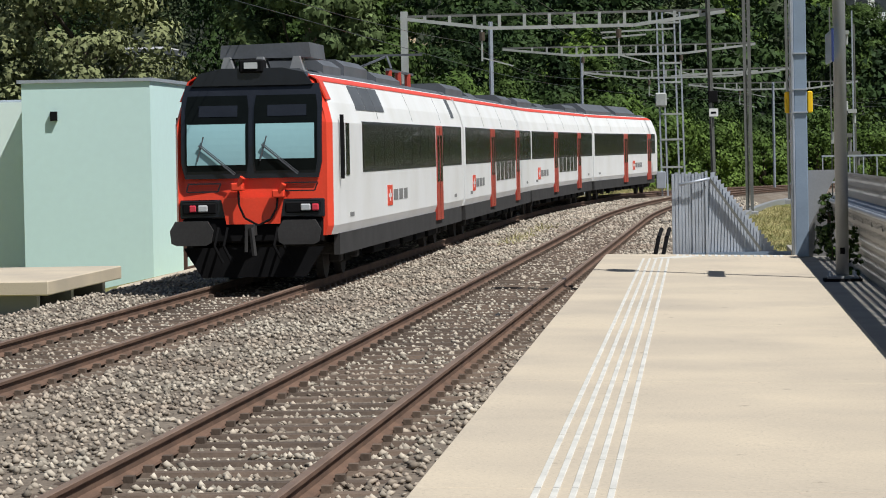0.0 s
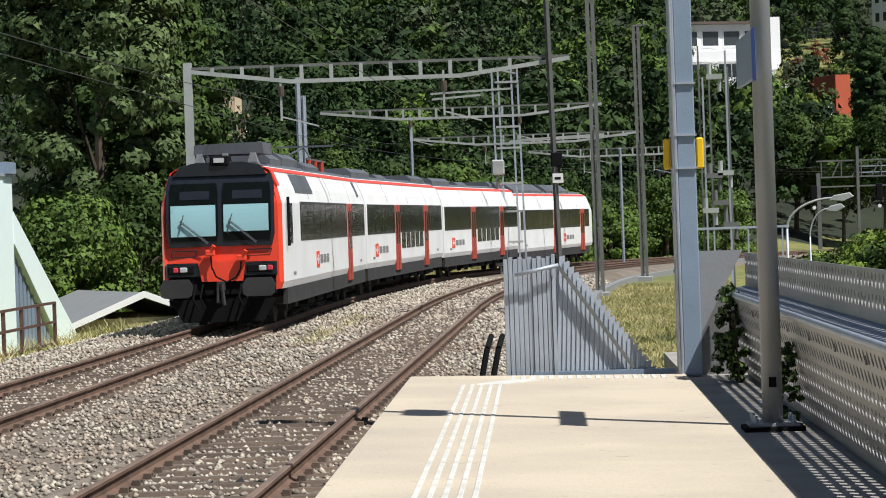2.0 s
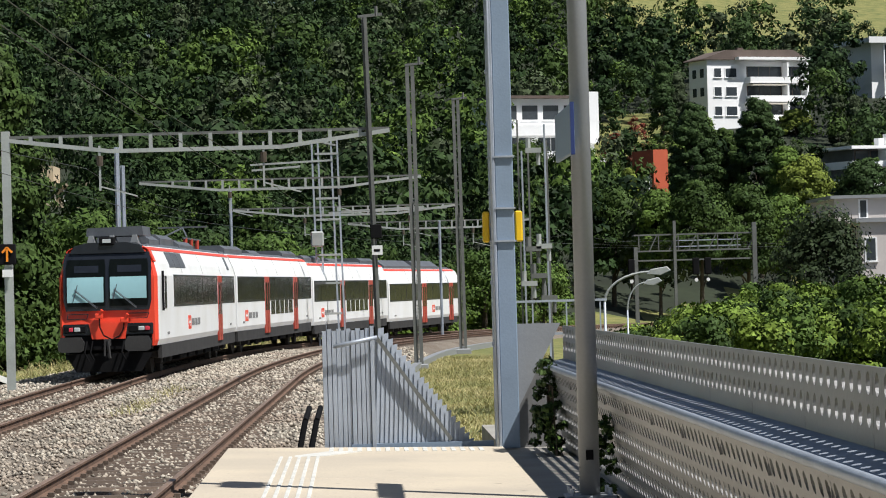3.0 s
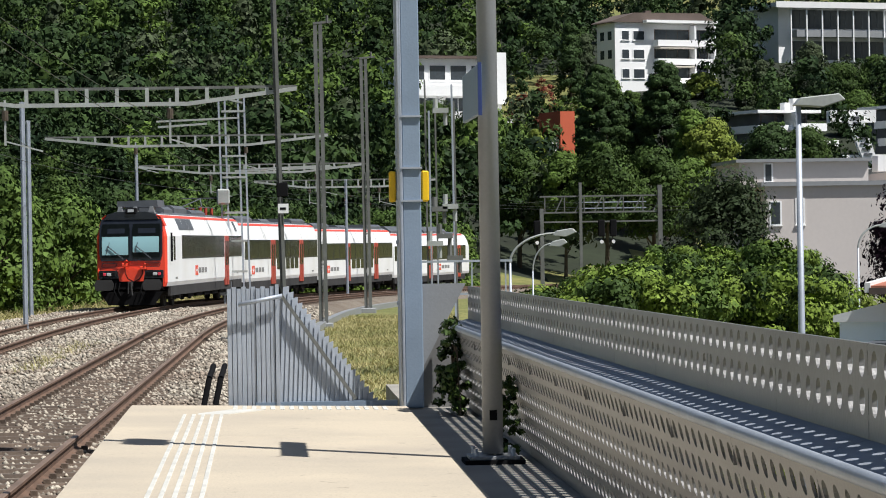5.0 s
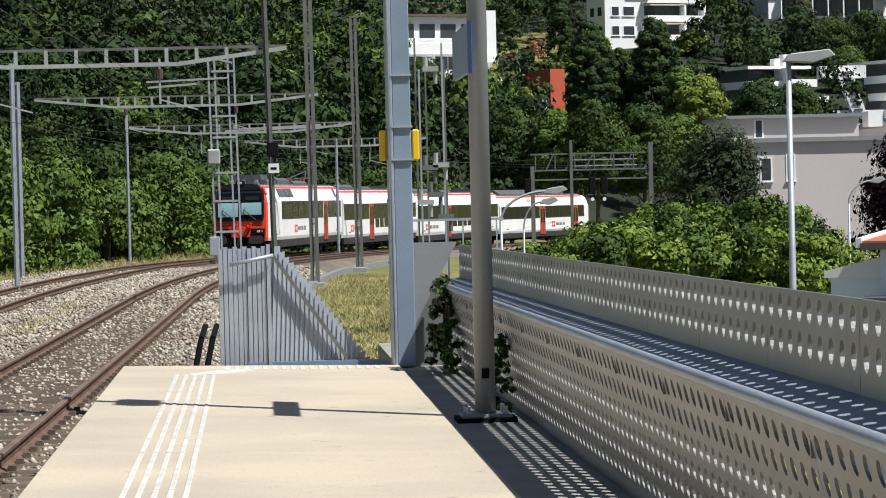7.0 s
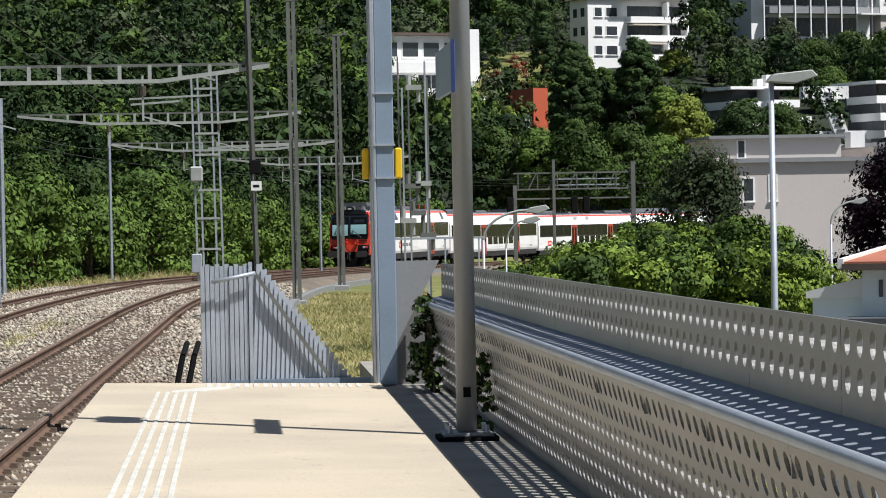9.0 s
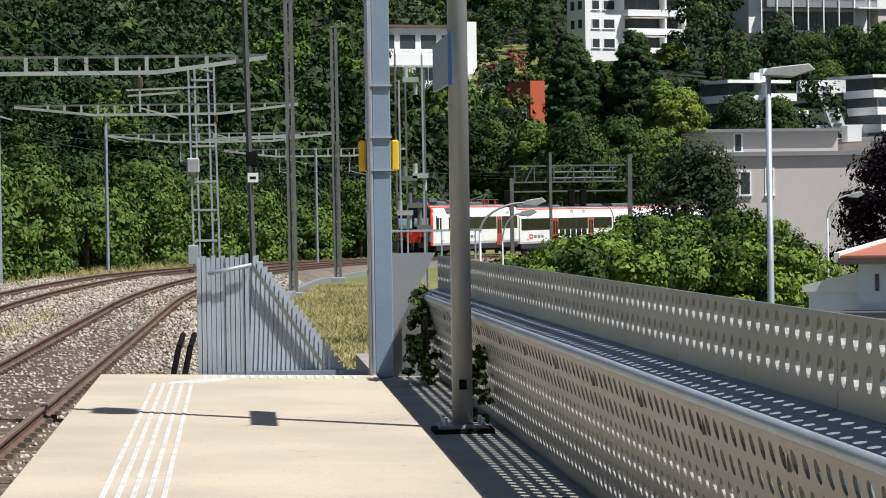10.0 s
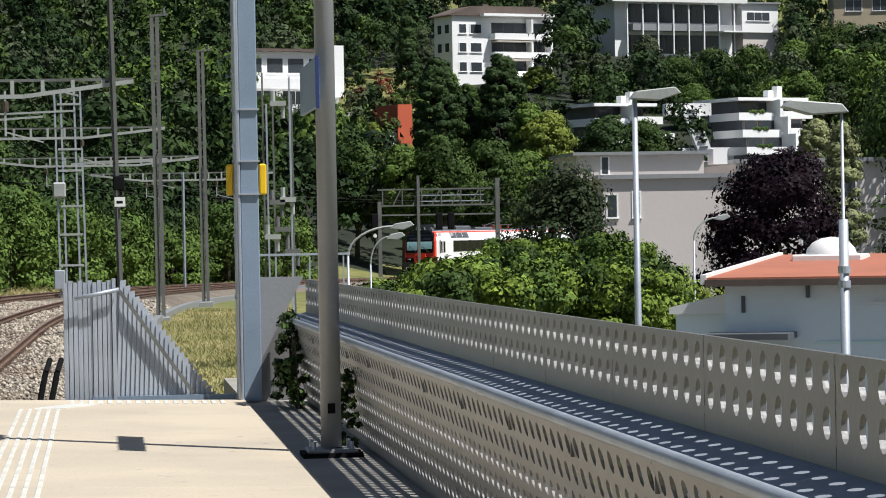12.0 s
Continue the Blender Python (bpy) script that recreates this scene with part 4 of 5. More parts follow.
beam_mast("overhead_mast", "slim grey mast before the shrubs", 4.3, 150, -1.0, 6.0, 0.2, 0.1, "galv", cap=False)
beam_mast("overhead_mast", "slim grey mast behind the far track", -6.9, 86, -0.95, 6.9, 0.2, 0.1, "galv", cap=False)

sig = thing("signal_lamp", "black signal box with an orange arrow and white plate", "signal", (-8.48, 71.82, 0))
part("lamp_box", B(-0.2, 0.2, -0.08, 0.08, 2.45, 2.95, 0.02), "black", sig)
bm = bmesh.new()
bar(bm, (0, -0.1, 2.52), (0, -0.1, 2.85), 0.05)
bar(bm, (-0.12, -0.1, 2.74), (0, -0.1, 2.87), 0.05)
bar(bm, (0.12, -0.1, 2.74), (0, -0.1, 2.87), 0.05)
part("arrow", bm, "orange", sig, "orange arrow")
part("plate", B(-0.13, 0.13, -0.06, -0.03, 2.15, 2.33), "white", sig)


def twin_mast():
    m = thing("transformer_mast", "twin lattice mast with a pale transformer box", "mast", (-1.15, 125, -1.0))
    for x0 in (-0.4, 0.42):
        for sx in (-0.13, 0.13):
            bm = bmesh.new()
            bar(bm, (x0 + sx + 0.06, 0, 0), (x0 + sx - 0.09, 0, 9.0), 0.045, 0.08)
            part("chord", bm, "galv", m)
    for z in (1.6, 2.9, 4.1, 5.6, 6.5, 8.4):
        bm = bmesh.new()
        bar(bm, (-0.5, 0, z), (0.5, 0, z), 0.09)
        part("cross_bar", bm, "mast_light", m)
    part("transformer", B(-0.75, -0.2, -0.5, 0.1, 4.45, 5.1, 0.06), "mast_light", m, "pale grey transformer box")
    part("switch_cabinet", B(-0.75, -0.3, -0.3, 0.1, 0.6, 1.4, 0.03), "galv", m)
    bm = bmesh.new()
    bar(bm, (0.4, 0, 8.75), (-0.35, 0, 8.95), 0.08)
    part("head_bar", bm, "mast_light", m)


twin_mast()
girder(-8.6, 0.9, 72, 5.55, 13)
girder(-8.6, 2.7, 118, 6.12, 17)
girder(-5.8, 4.9, 140, 5.55, 15)
girder(-0.4, 9.5, 160, 5.2, 14)
for x, y, z, r in ((-6.2, 72, 5.3, 0.9), (-2.2, 72, 5.3, 0.9), (-5.0, 118, 5.9, 0.9), (-0.6, 118, 5.9, 0.9), (-2.4, 140, 5.3, 1.0), (2.6, 140, 5.3, 1.0), (2.6, 160, 5.0, 1.0), (6.4, 160, 5.0, 1.0)):
    cantilever(x, y, z, r)
for (x0, x1, y, z) in ((-4.4, -0.9, 125, 7.0), (-4.2, -2.2, 121, 6.6), (-0.6, 3.0, 128, 5.0), (-1.2, 4.2, 134, 5.1)):
    a = thing("insulator_arm", "horizontal light steel arm between the masts", "arm", (0, y, z))
    bm = bmesh.new()
    bar(bm, (x0, 0, 0), (x1, 0, 0.12), 0.1, 0.08)
    part("tube", bm, "mast_light", a)


def wires():
    """Contact and carrying wire over each track."""
    for side in (0.0, NEAR):
        w = thing("overhead_wire", "thin dark contact wire with its carrying wire", "wire")
        for name, z, sag in (("contact_wire", 4.55, 0.0), ("carrying_wire", 5.25, 0.45)):
            bm = bmesh.new()
            sup = [30, 112, 158, 181, 202, 226, 262, 300, 350]
            for a, b in zip(sup, sup[1:]):
                for i in range(6):
                    q = [a + (b - a) * (i + k) / 6 for k in (0, 1)]
                    P = []
                    for s in q:
                        f = (s - a) / (b - a)
                        P.append((*on_line(s, side)[:2], RAIL_Z + z - sag * 4 * f * (1 - f)))
                    rod(bm, P[0], P[1], 0.007, seg=4, caps=False)
            part(name, bm, "wire", w)


wires()

# switch towers behind the parapet, with their railed stand
for i, (x, h) in enumerate(((3.38, 6.0), (3.50, 5.4), (3.68, 5.7), (3.93, 5.9), (4.02, 5.6))):
    beam_mast("switch_mast", "slim steel switch mast in a close group", x, 60 + 0.8 * (i % 3), -1.0, h, 0.05, 0.2, "galv" if i % 2 else "mast", False, cap=False)
sw = thing("line_switch", "pale isolating switch with insulators on the masts", "switch", (3.7, 59.6, 0))
for k, (x, z) in enumerate(((-0.1, 2.3), (0.12, 2.35), (0.0, 1.75), (-0.2, 1.6), (0.2, 1.3), (-0.05, 4.3))):
    bm = bmesh.new()
    box(bm, x - 0.16, x + 0.16, -0.1, 0.1, z, z + 0.1)
    rod(bm, (x - 0.1, 0, z + 0.1), (x - 0.1, 0, z + 0.3), 0.05, seg=8)
    rod(bm, (x + 0.1, 0, z - 0.25), (x + 0.1, 0, z), 0.04, seg=8)
    part("insulator", bm, "mast_light" if k % 2 else "mast", sw)
rl = thing("service_railing", "light steel railing of a small service stand", "railing", (0, 52, 0))
for x in np.arange(2.8, 4.5, 0.3):
    bm = bmesh.new()
    bar(bm, (x, 0, 0.2), (x, 0, 1.33), 0.025)
    part("baluster", bm, "galv", rl)
for z in (0.75, 1.33):
    bm = bmesh.new()
    bar(bm, (2.78, 0, z), (4.42, 0, z), 0.04)
    part("rail", bm, "galv", rl)
bm = bmesh.new()
box(bm, 2.7, 4.5, -0.4, 0.9, 0.1, 0.2)
part("deck", bm, "galv", rl)
for x in (2.85, 4.35):
    part("leg", B(x - 0.05, x + 0.05, 0.1, 0.2, -1.6, 0.1), "mast", rl)


# ---- lamps ----
def street_lamp(name, label, x, y, z0, h, reach, head, curved=False, thick=0.07, sleeve=0.0):
    l = thing(name, label, "lamp", (x, y, z0))
    bm = bmesh.new()
    rod(bm, (0, 0, 0), (0, 0, h if not curved else h - 0.7), thick, thick * 0.6, seg=10)
    part("pole", bm, "galv", l, smooth=True)
    if sleeve:
        bm = bmesh.new()
        rod(bm, (0, 0, 0), (0, 0, sleeve), thick * 1.9, seg=14)
        part("sleeve", bm, "galv", l, smooth=True)
        for z in (sleeve - 0.75, sleeve - 0.95):
            bm = bmesh.new()
            rod(bm, (0, 0, z), (0, 0, z + 0.1), thick * 2.5, seg=14)
            part("clamp", bm, "galv", l)
    if curved:
        bm = bmesh.new()
        P = [(reach * (1 - math.cos(a)), 0, h - 0.7 + 0.7 * math.sin(a)) for a in [math.pi / 2 * i / 8 for i in range(9)]]
        for a, b in zip(P, P[1:]):
            rod(bm, a, b, thick * 0.6, seg=8)
        part("arm", bm, "mast_light", l)
    bm = bmesh.new()
    s = 1 if reach > 0 else -1
    e = reach if curved else 0
    prism(bm, [(e - 0.08 * s, h - 0.06), (e + 0.02 * s, h + 0.06), (e + head * s, h + 0.12), (e + (head + 0.1) * s, h + 0.02), (e + head * 0.6 * s, h - 0.09)], "y", -0.14, 0.14)
    bmesh.ops.bevel(bm, geom=bm.edges[:], offset=0.015, segments=1, affect="EDGES")
    part("luminaire", bm, "mast_light", l, "pale grey lamp head")
    return l


street_lamp("street_lamp", "tall galvanised street lamp with a flat head", 8.3, 45, -5, 8.75, 1, 0.62)
street_lamp("street_lamp", "galvanised lamp in a thick pipe sleeve", 10.3, 40, -5, 8.3, -1, 0.75, thick=0.035, sleeve=6.75)
street_lamp("street_lamp", "short lamp with a curved arm", 5.9, 70, -3, 4.85, 1.1, 0.4, True, 0.05)
street_lamp("street_lamp", "thin lamp with a curved arm", 6.9, 75, -3, 4.6, 0.5, 0.3, True, 0.035)
street_lamp("street_lamp", "small street lamp with a curved arm", 18.4, 90, -5, 7.0, 0.75, 0.3, True, 0.05)

# ---- signal gantry over the far bend ----
ga = thing("signal_gantry", "blue-grey lattice signal gantry across the bend", "gantry", (0, 172, 0))
for x, h, w in ((16.4, 3.6, 0.22), (18.7, 5.1, 0.16), (23.4, 4.9, 0.25)):
    part("leg", B(x - w / 2, x + w / 2, -0.15, 0.15, -1.5, h), "mast", ga)
for z in (2.75, 3.3, 4.25):
    part("chord", B(16.3, 23.5, -0.04, 0.04, z, z + 0.09), "mast", ga)
for i in range(12):
    x = 16.6 + i * 0.58
    bm = bmesh.new()
    bar(bm, (x, 0, 3.3), (x + (0.5 if i % 2 else 0.0), 0, 4.3), 0.06)
    part("lattice_bar", bm, "mast", ga)
for x in (16.1, 19.9, 20.6):
    bm = bmesh.new()
    box(bm, x - 0.2, x + 0.2, -0.25, -0.1, 1.9, 2.9, 0.05)
    part("signal_head", bm, "black", ga)
    bm = bmesh.new()
    rod(bm, (x, -0.2, 1.6), (x, -0.26, 1.6), 0.11, seg=10)
    part("lamp", bm, "white", ga)
for z in (3.55, 3.9):
    pl = part("cable_tray", B(18.6, 22.6, 0.02, 0.08, z, z + 0.06), "galv", ga)

# concrete cable trough and post row along the near track
bm = sweep([(-0.12, -0.9), (-0.12, -0.33), (0.12, -0.33), (0.12, -0.9)], 80, 190, 1.0, NEAR + 3.35, RAIL_Z + 0.05)
tagged(part("cable_trough", bm, "post_grey"), "pale concrete cable trough beside the bend", "trough", kind="structure")
bm = bmesh.new()
for o in (0.0, 0.13):
    rod(bm, (-0.72 - o, 33.2, -0.9), (-0.50 - o, 33.6, 0.15), 0.035, seg=8)
    rod(bm, (-0.50 - o, 33.6, 0.15), (-0.46 - o, 34.2, 0.27), 0.035, seg=8)
cp = thing("cable_pipe", "black cable pipes rising beside the platform end", "pipe")
part("pipe", bm, "black", cp)


# ---- buildings ----
def window(parent, x, z, w, h, y, name="window", sill=True, frame_mat="house_white"):
    fr = part(name, B(x - w / 2 - 0.08, x + w / 2 + 0.08, y - 0.05, y + 0.02, z - 0.08, z + h + 0.08), frame_mat, parent)
    n = max(1, round(w / 1.4))
    for i in range(n):
        a = x - w / 2 + w * i / n
        part("pane", B(a + 0.04, a + w / n - 0.04, y - 0.07, y - 0.02, z, z + h), "pane", fr)
    if sill:
        part("sill", B(x - w / 2 - 0.12, x + w / 2 + 0.12, y - 0.16, y, z - 0.14, z - 0.08), "house_white", fr)


def white_house():
    h = thing("apartment_house", "white three-storey hillside house with balconies and brown roof", "house", (52.6, 392, 22.5), 22)
    h.matrix_basis = h.matrix_basis @ Matrix.Diagonal((1.13, 1, 1, 1))
    part("wall", B(-5.0, 8.6, 0, 5.0, -3, 8.3), "house_white", h)
    bm = bmesh.new()
    prism(bm, [(-5.6, 8.3), (-5.5, 8.45), (-2.5, 9.6), (6.5, 9.7), (8.6, 8.55), (8.6, 8.3)], "y", -0.4, 5.4)
    part("roof", bm, "roof_brown", h)
    part("fascia", B(-1.4, 8.7, -1.5, -0.4, 8.25, 8.6), "house_white", h)
    part("dormer", B(4.6, 7.4, 0.4, 4, 8.6, 9.3), "house_white", h)
    part("chimney", B(1.2, 2.0, 4, 4.8, 9.4, 10.3), "roof_brown", h)
    for z in (0.9, 3.5, 6.0):
        window(h, -3.6, z, 1.0, 1.15, 0)
        window(h, -1.8, z, 1.5, 1.15, 0)
        window(h, 2.7, z - 0.15, 4.6, 1.5, 0, sill=False, frame_mat="roof_brown")
        window(h, 6.5, z - 0.15, 2.2, 1.5, 0, sill=False, frame_mat="roof_brown")
        part("pier", B(5.15, 5.4, -1.4, -0.02, z - 0.5, z + 1.9), "house_white", h)
        part("pier", B(7.85, 8.1, -1.4, -0.02, z - 0.5, z + 1.9), "house_white", h)
        b = part("balcony", B(0.1, 8.15, -1.5, -0.02, z - 0.75, z - 0.05), "house_white", h)
        part("balcony_slab", B(0.0, 8.25, -1.55, -0.02, z - 0.9, z - 0.76), "house_white", b)
        if z > 1:
            part("awning", B(0.3, 5.0, -1.7, -0.1, z - 1.2, z - 1.05), "awning", b)
    bm = bmesh.new()
    prism(bm, [(-4.2, -0.1), (-4.2, 0.0), (-1.4, 0.75), (-1.4, 0.62)], "x", 0.4, 6.0)
    part("terrace_awning", bm, "house_white", h, "pale terrace awning let out")
    part("side_awning", B(8.1, 9.8, -1.2, 1.5, 2.1, 2.25), "awning", h)
    for x in (4.6, 7.4):
        part("post", B(x - 0.08, x + 0.08, -2.7, -2.5, -4, 0.3), "house_white", h)
    for y in (0.9, 3.0):
        for z in (3.5, 6.0):
            part("side_window", B(-5.04, -4.98, y, y + 1.0, z, z + 1.15), "pane", h)


white_house()


def blue_house():
    h = thing("villa", "white flat-roofed villa with a long window row", "house", (23, 335, 16.5), 20)
    part("wall", B(-7, 5, 0, 8, -2, 6.2), "house_white", h)
    part("roof", B(-7.6, 5.2, -0.8, 8.4, 6.2, 6.5), "roof_brown", h)
    part("end_wall", B(3.8, 5.1, -1.2, 8, 1.0, 6.9), "house_white", h)
    for x in (-5.6, -3.0, -0.4, 2.2):
        window(h, x, 3.8, 2.0, 1.6, 0)
    part("balcony", B(-7, 3.8, -1.6, 0, 1.9, 3.1), "house_white", h)
    for x in (-4.5, -0.5):
        window(h, x, 0.2, 3.2, 1.5, 0, sill=False)
    part("lower_terrace", B(-7, 5, -4, 0, -1.6, -0.9), "house_white", h)


blue_house()


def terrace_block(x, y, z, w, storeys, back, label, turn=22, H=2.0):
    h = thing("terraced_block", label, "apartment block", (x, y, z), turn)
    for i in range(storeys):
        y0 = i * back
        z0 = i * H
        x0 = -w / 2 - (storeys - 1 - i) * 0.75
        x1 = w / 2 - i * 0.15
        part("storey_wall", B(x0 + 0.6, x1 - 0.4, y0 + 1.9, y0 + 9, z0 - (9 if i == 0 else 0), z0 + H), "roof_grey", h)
        n = max(3, int((x1 - x0) / 2.2))
        for j in range(n):
            a = x0 + 0.7 + (x1 - x0 - 1.2) * (j + 0.5) / n
            window(h, a, z0 + 0.4, (x1 - x0 - 1.2) / n - 0.3, H - 0.6, y0 + 1.9, sill=False, frame_mat="roof_brown")
        # the balcony front steps forward where the flats meet
        xm = x0 + (x1 - x0) * 0.55
        b = part("balcony_band", B(x0 - 0.4, xm, y0, y0 + 0.25, z0 - 0.25, z0 + 0.62), "house_white", h)
        part("balcony_band", B(xm, x1 + 0.5, y0 - 0.9, y0 - 0.65, z0 - 0.1, z0 + 0.77), "house_white", h)
        part("balcony_side", B(x0 - 0.65, x0 - 0.4, y0, y0 + 6, z0 - 0.25, z0 + 0.62), "house_white", h)
        part("balcony_floor", B(x0 - 0.4, x1 + 0.4, y0 + 0.25, y0 + 1.9, z0 - 0.25, z0 - 0.1), "house_beige", h)
        part("party_wall", B(xm - 0.2, xm + 0.2, y0 - 0.9, y0 + 8, z0 - 0.1, z0 + H + 0.1), "house_white", h)
        for a in (x0 + 0.9, x1 - 1.2):
            bm = bmesh.new()
            for q in range(6):
                bmesh.ops.create_icosphere(bm, subdivisions=1, radius=0.22 + 0.05 * (q % 3), matrix=Matrix.Translation((a + q * 0.35, y0 + 0.1, z0 + 0.68 + 0.07 * (q % 2))))
            part("planting", bm, "leaf", h, "green balcony planting")
    top_y = (storeys - 1) * back
    part("roof", B(-w / 2 - 0.6, w / 2 + 0.3, top_y + 0.2, top_y + 9.5, storeys * H, storeys * H + 0.35), "house_white", h)
    for k in (-0.3, 0.9):
        part("chimney", B(k, k + 0.7, top_y + 1, top_y + 2, storeys * H + 0.35, storeys * H + 1.35 + k * 0.4), "house_white", h)
    return h


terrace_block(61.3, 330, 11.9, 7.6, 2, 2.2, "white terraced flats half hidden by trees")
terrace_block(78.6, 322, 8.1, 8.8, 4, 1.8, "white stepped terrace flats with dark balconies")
st = thing("garden_stair", "white covered stair climbing between the terraced flats", "stair", (66.0, 324, 8.2))
bm = bmesh.new()
prism(bm, [(-0.9, 7.0), (0.9, 7.0), (3.4, -0.6), (2.0, -0.6)], "y", 0, 1.2)
part("stringer", bm, "house_white", st)
for i in range(12):
    f = i / 12
    part("tread", B(-0.6 + 2.4 * f + 0.3, 0.6 + 2.4 * f, -0.1, 0.05, 6.6 - 7.0 * f, 6.85 - 7.0 * f), "roof_grey", st)
part("landing", B(-2.6, 2.6, 0.5, 2.5, 6.2, 7.6), "house_white", st)
part("landing", B(-1.2, 6, 0.5, 2.5, 1.0, 2.6), "house_white", st)


def modern_house():
    h = thing("modern_house", "long white modern house with glazed storeys", "house", (89.0, 432, 27), 18)
    part("wall", B(-13, 7, 1, 9, -4, 8.6), "house_white", h)
    part("roof", B(-14.5, 8, -1.5, 10, 8.6, 9.2), "house_white", h)
    part("floor_band", B(-11, 7.5, -1, 1, 4.2, 5.2), "post_grey", h)
    for x in np.arange(-9.5, 6, 2.6):
        window(h, x, 5.6, 2.3, 2.6, 1, sill=False, frame_mat="roof_grey")
        window(h, x, 1.0, 2.3, 2.6, 1, sill=False, frame_mat="roof_grey")
    part("annex", B(8.2, 14.5, 0, 8, 4.2, 8.5), "house_white", h)
    part("annex_base", B(8.6, 14.2, 0.5, 8, -4, 4.2), "house_beige", h)
    part("annex_roof", B(8.1, 14.8, -0.5, 8.4, 8.5, 8.75), "post_grey", h)
    part("awning", B(3.5, 8.0, -2.6, -0.9, 4.0, 4.2), "house_white", h)
    for x in np.arange(-12, 8, 2.6):
        part("mullion", B(x - 0.09, x + 0.09, -1.2, -1.0, -1, 8.6), "house_white", h)
    part("roof_edge", B(-14.7, 8.2, -1.7, -1.5, 8.4, 9.3), "white", h)
    window(h, 11, 6.0, 4.0, 1.2, 0)


modern_house()
h2 = thing("hillside_house", "low beige house at the top of the slope", "house", (118, 430, 33), -8)
part("wall", B(-8, 8, 0, 8, -6, 5), "house_sand", h2)
part("roof", B(-9, 9, -1, 9, 5, 5.6), "roof_brown", h2)
for x in (-5, -1, 3):
    window(h2, x, 1.0, 2.4, 1.6, 0)


def grey_block():
    h = thing("office_block", "beige-grey flat-roofed block with few narrow windows", "building", (0, 200, 0), 0)
    part("wall", B(34.5, 44.4, 0, 14, -8, 5.2), "house_beige", h)
    part("upper_storey", B(33.0, 42.0, 1.5, 12, 5.2, 6.9), "house_beige", h)
    part("roof_edge", B(32.7, 42.2, 1.1, 12.2, 6.9, 7.12), "post_grey", h)
    part("ledge", B(34.2, 44.7, -0.3, 1.5, 5.2, 5.5), "post_grey", h)
    for x, z, w, hh, y in ((35.0, 5.6, 0.5, 1.15, 1.5), (36.9, 2.6, 0.5, 1.7, 0), (35.2, 2.6, 0.7, 1.5, 0)):
        window(h, x, z, w, hh, y)
    part("side_wing", B(44.4, 60, 2, 14, -8, 6.2), "house_beige", h)
    part("wing_roof", B(44.3, 60.4, 1.6, 14.4, 6.2, 6.5), "post_grey", h)
    for x in (46.5, 49.5, 52.5, 55.5):
        for z in (0.2, 3.6):
            window(h, x, z, 0.9, 1.6, 2)
    part("roof_box", B(43.0, 44.0, 3, 5, 6.2, 7.3), "house_white", h)


grey_block()


def white_shed():
    h = thing("workshop", "pale blue-white workshop with a red sheet roof", "building", (12.9, 60, 0), -22)
    part("wall", B(0, 17, 0, 18, -6, 0.55), "shed_blue", h)
    bm = bmesh.new()
    prism(bm, [(-0.45, 0.50), (-0.45, 0.64), (10, 1.0), (18.4, 0.62), (18.4, 0.5)], "x", -0.3, 17.3)
    part("roof", bm, "roof_red", h)
    part("gutter", B(-0.32, 17.4, -0.55, -0.45, 0.46, 0.60), "roof_brown", h)
    bm = bmesh.new()
    prism(bm, [(-0.5, 0.5), (-0.5, 0.70), (10, 1.06), (10, 0.9)], "x", -0.42, -0.3)
    part("verge", bm, "white", h)
    bm = bmesh.new()
    bmesh.ops.create_uvsphere(bm, u_segments=16, v_segments=8, radius=0.6, matrix=Matrix.Translation((1.2, 7.5, 1.0)) @ Matrix.Diagonal((1, 1, 0.7, 1)))
    part("roof_dome", bm, "white", h, "white round roof light", smooth=True)
    part("dome_base", B(0.4, 2.0, 6.7, 8.3, 0.75, 1.02, 0.03), "white", h)
    part("annex_wall", B(-1.1, 0, 0.3, 8, -6, -0.1), "shed_blue", h)
    bm = bmesh.new()
    prism(bm, [(-1.2, -0.12), (-1.2, 0.02), (-0.002, 0.3), (-0.002, -0.12)], "y", 0.1, 8)
    part("annex_roof", bm, "white", h)
    part("canopy", B(-0.3, 1.5, -1.3, 0, -0.62, -0.5), "roof_grey", h)
    part("wall_band", B(1.9, 17, -0.04, 0.0, -0.75, -0.70), "mint", h)
    part("vent", B(0.35, 0.43, -0.04, 0.0, -0.1, 0.25), "roof_grey", h)
    part("down_pipe", B(1.7, 1.78, -0.1, 0.0, 0.2, 0.5), "roof_grey", h)
    part("wall_pipe", B(3.0, 17, -0.1, -0.04, 0.05, 0.09), "white", h)


white_shed()


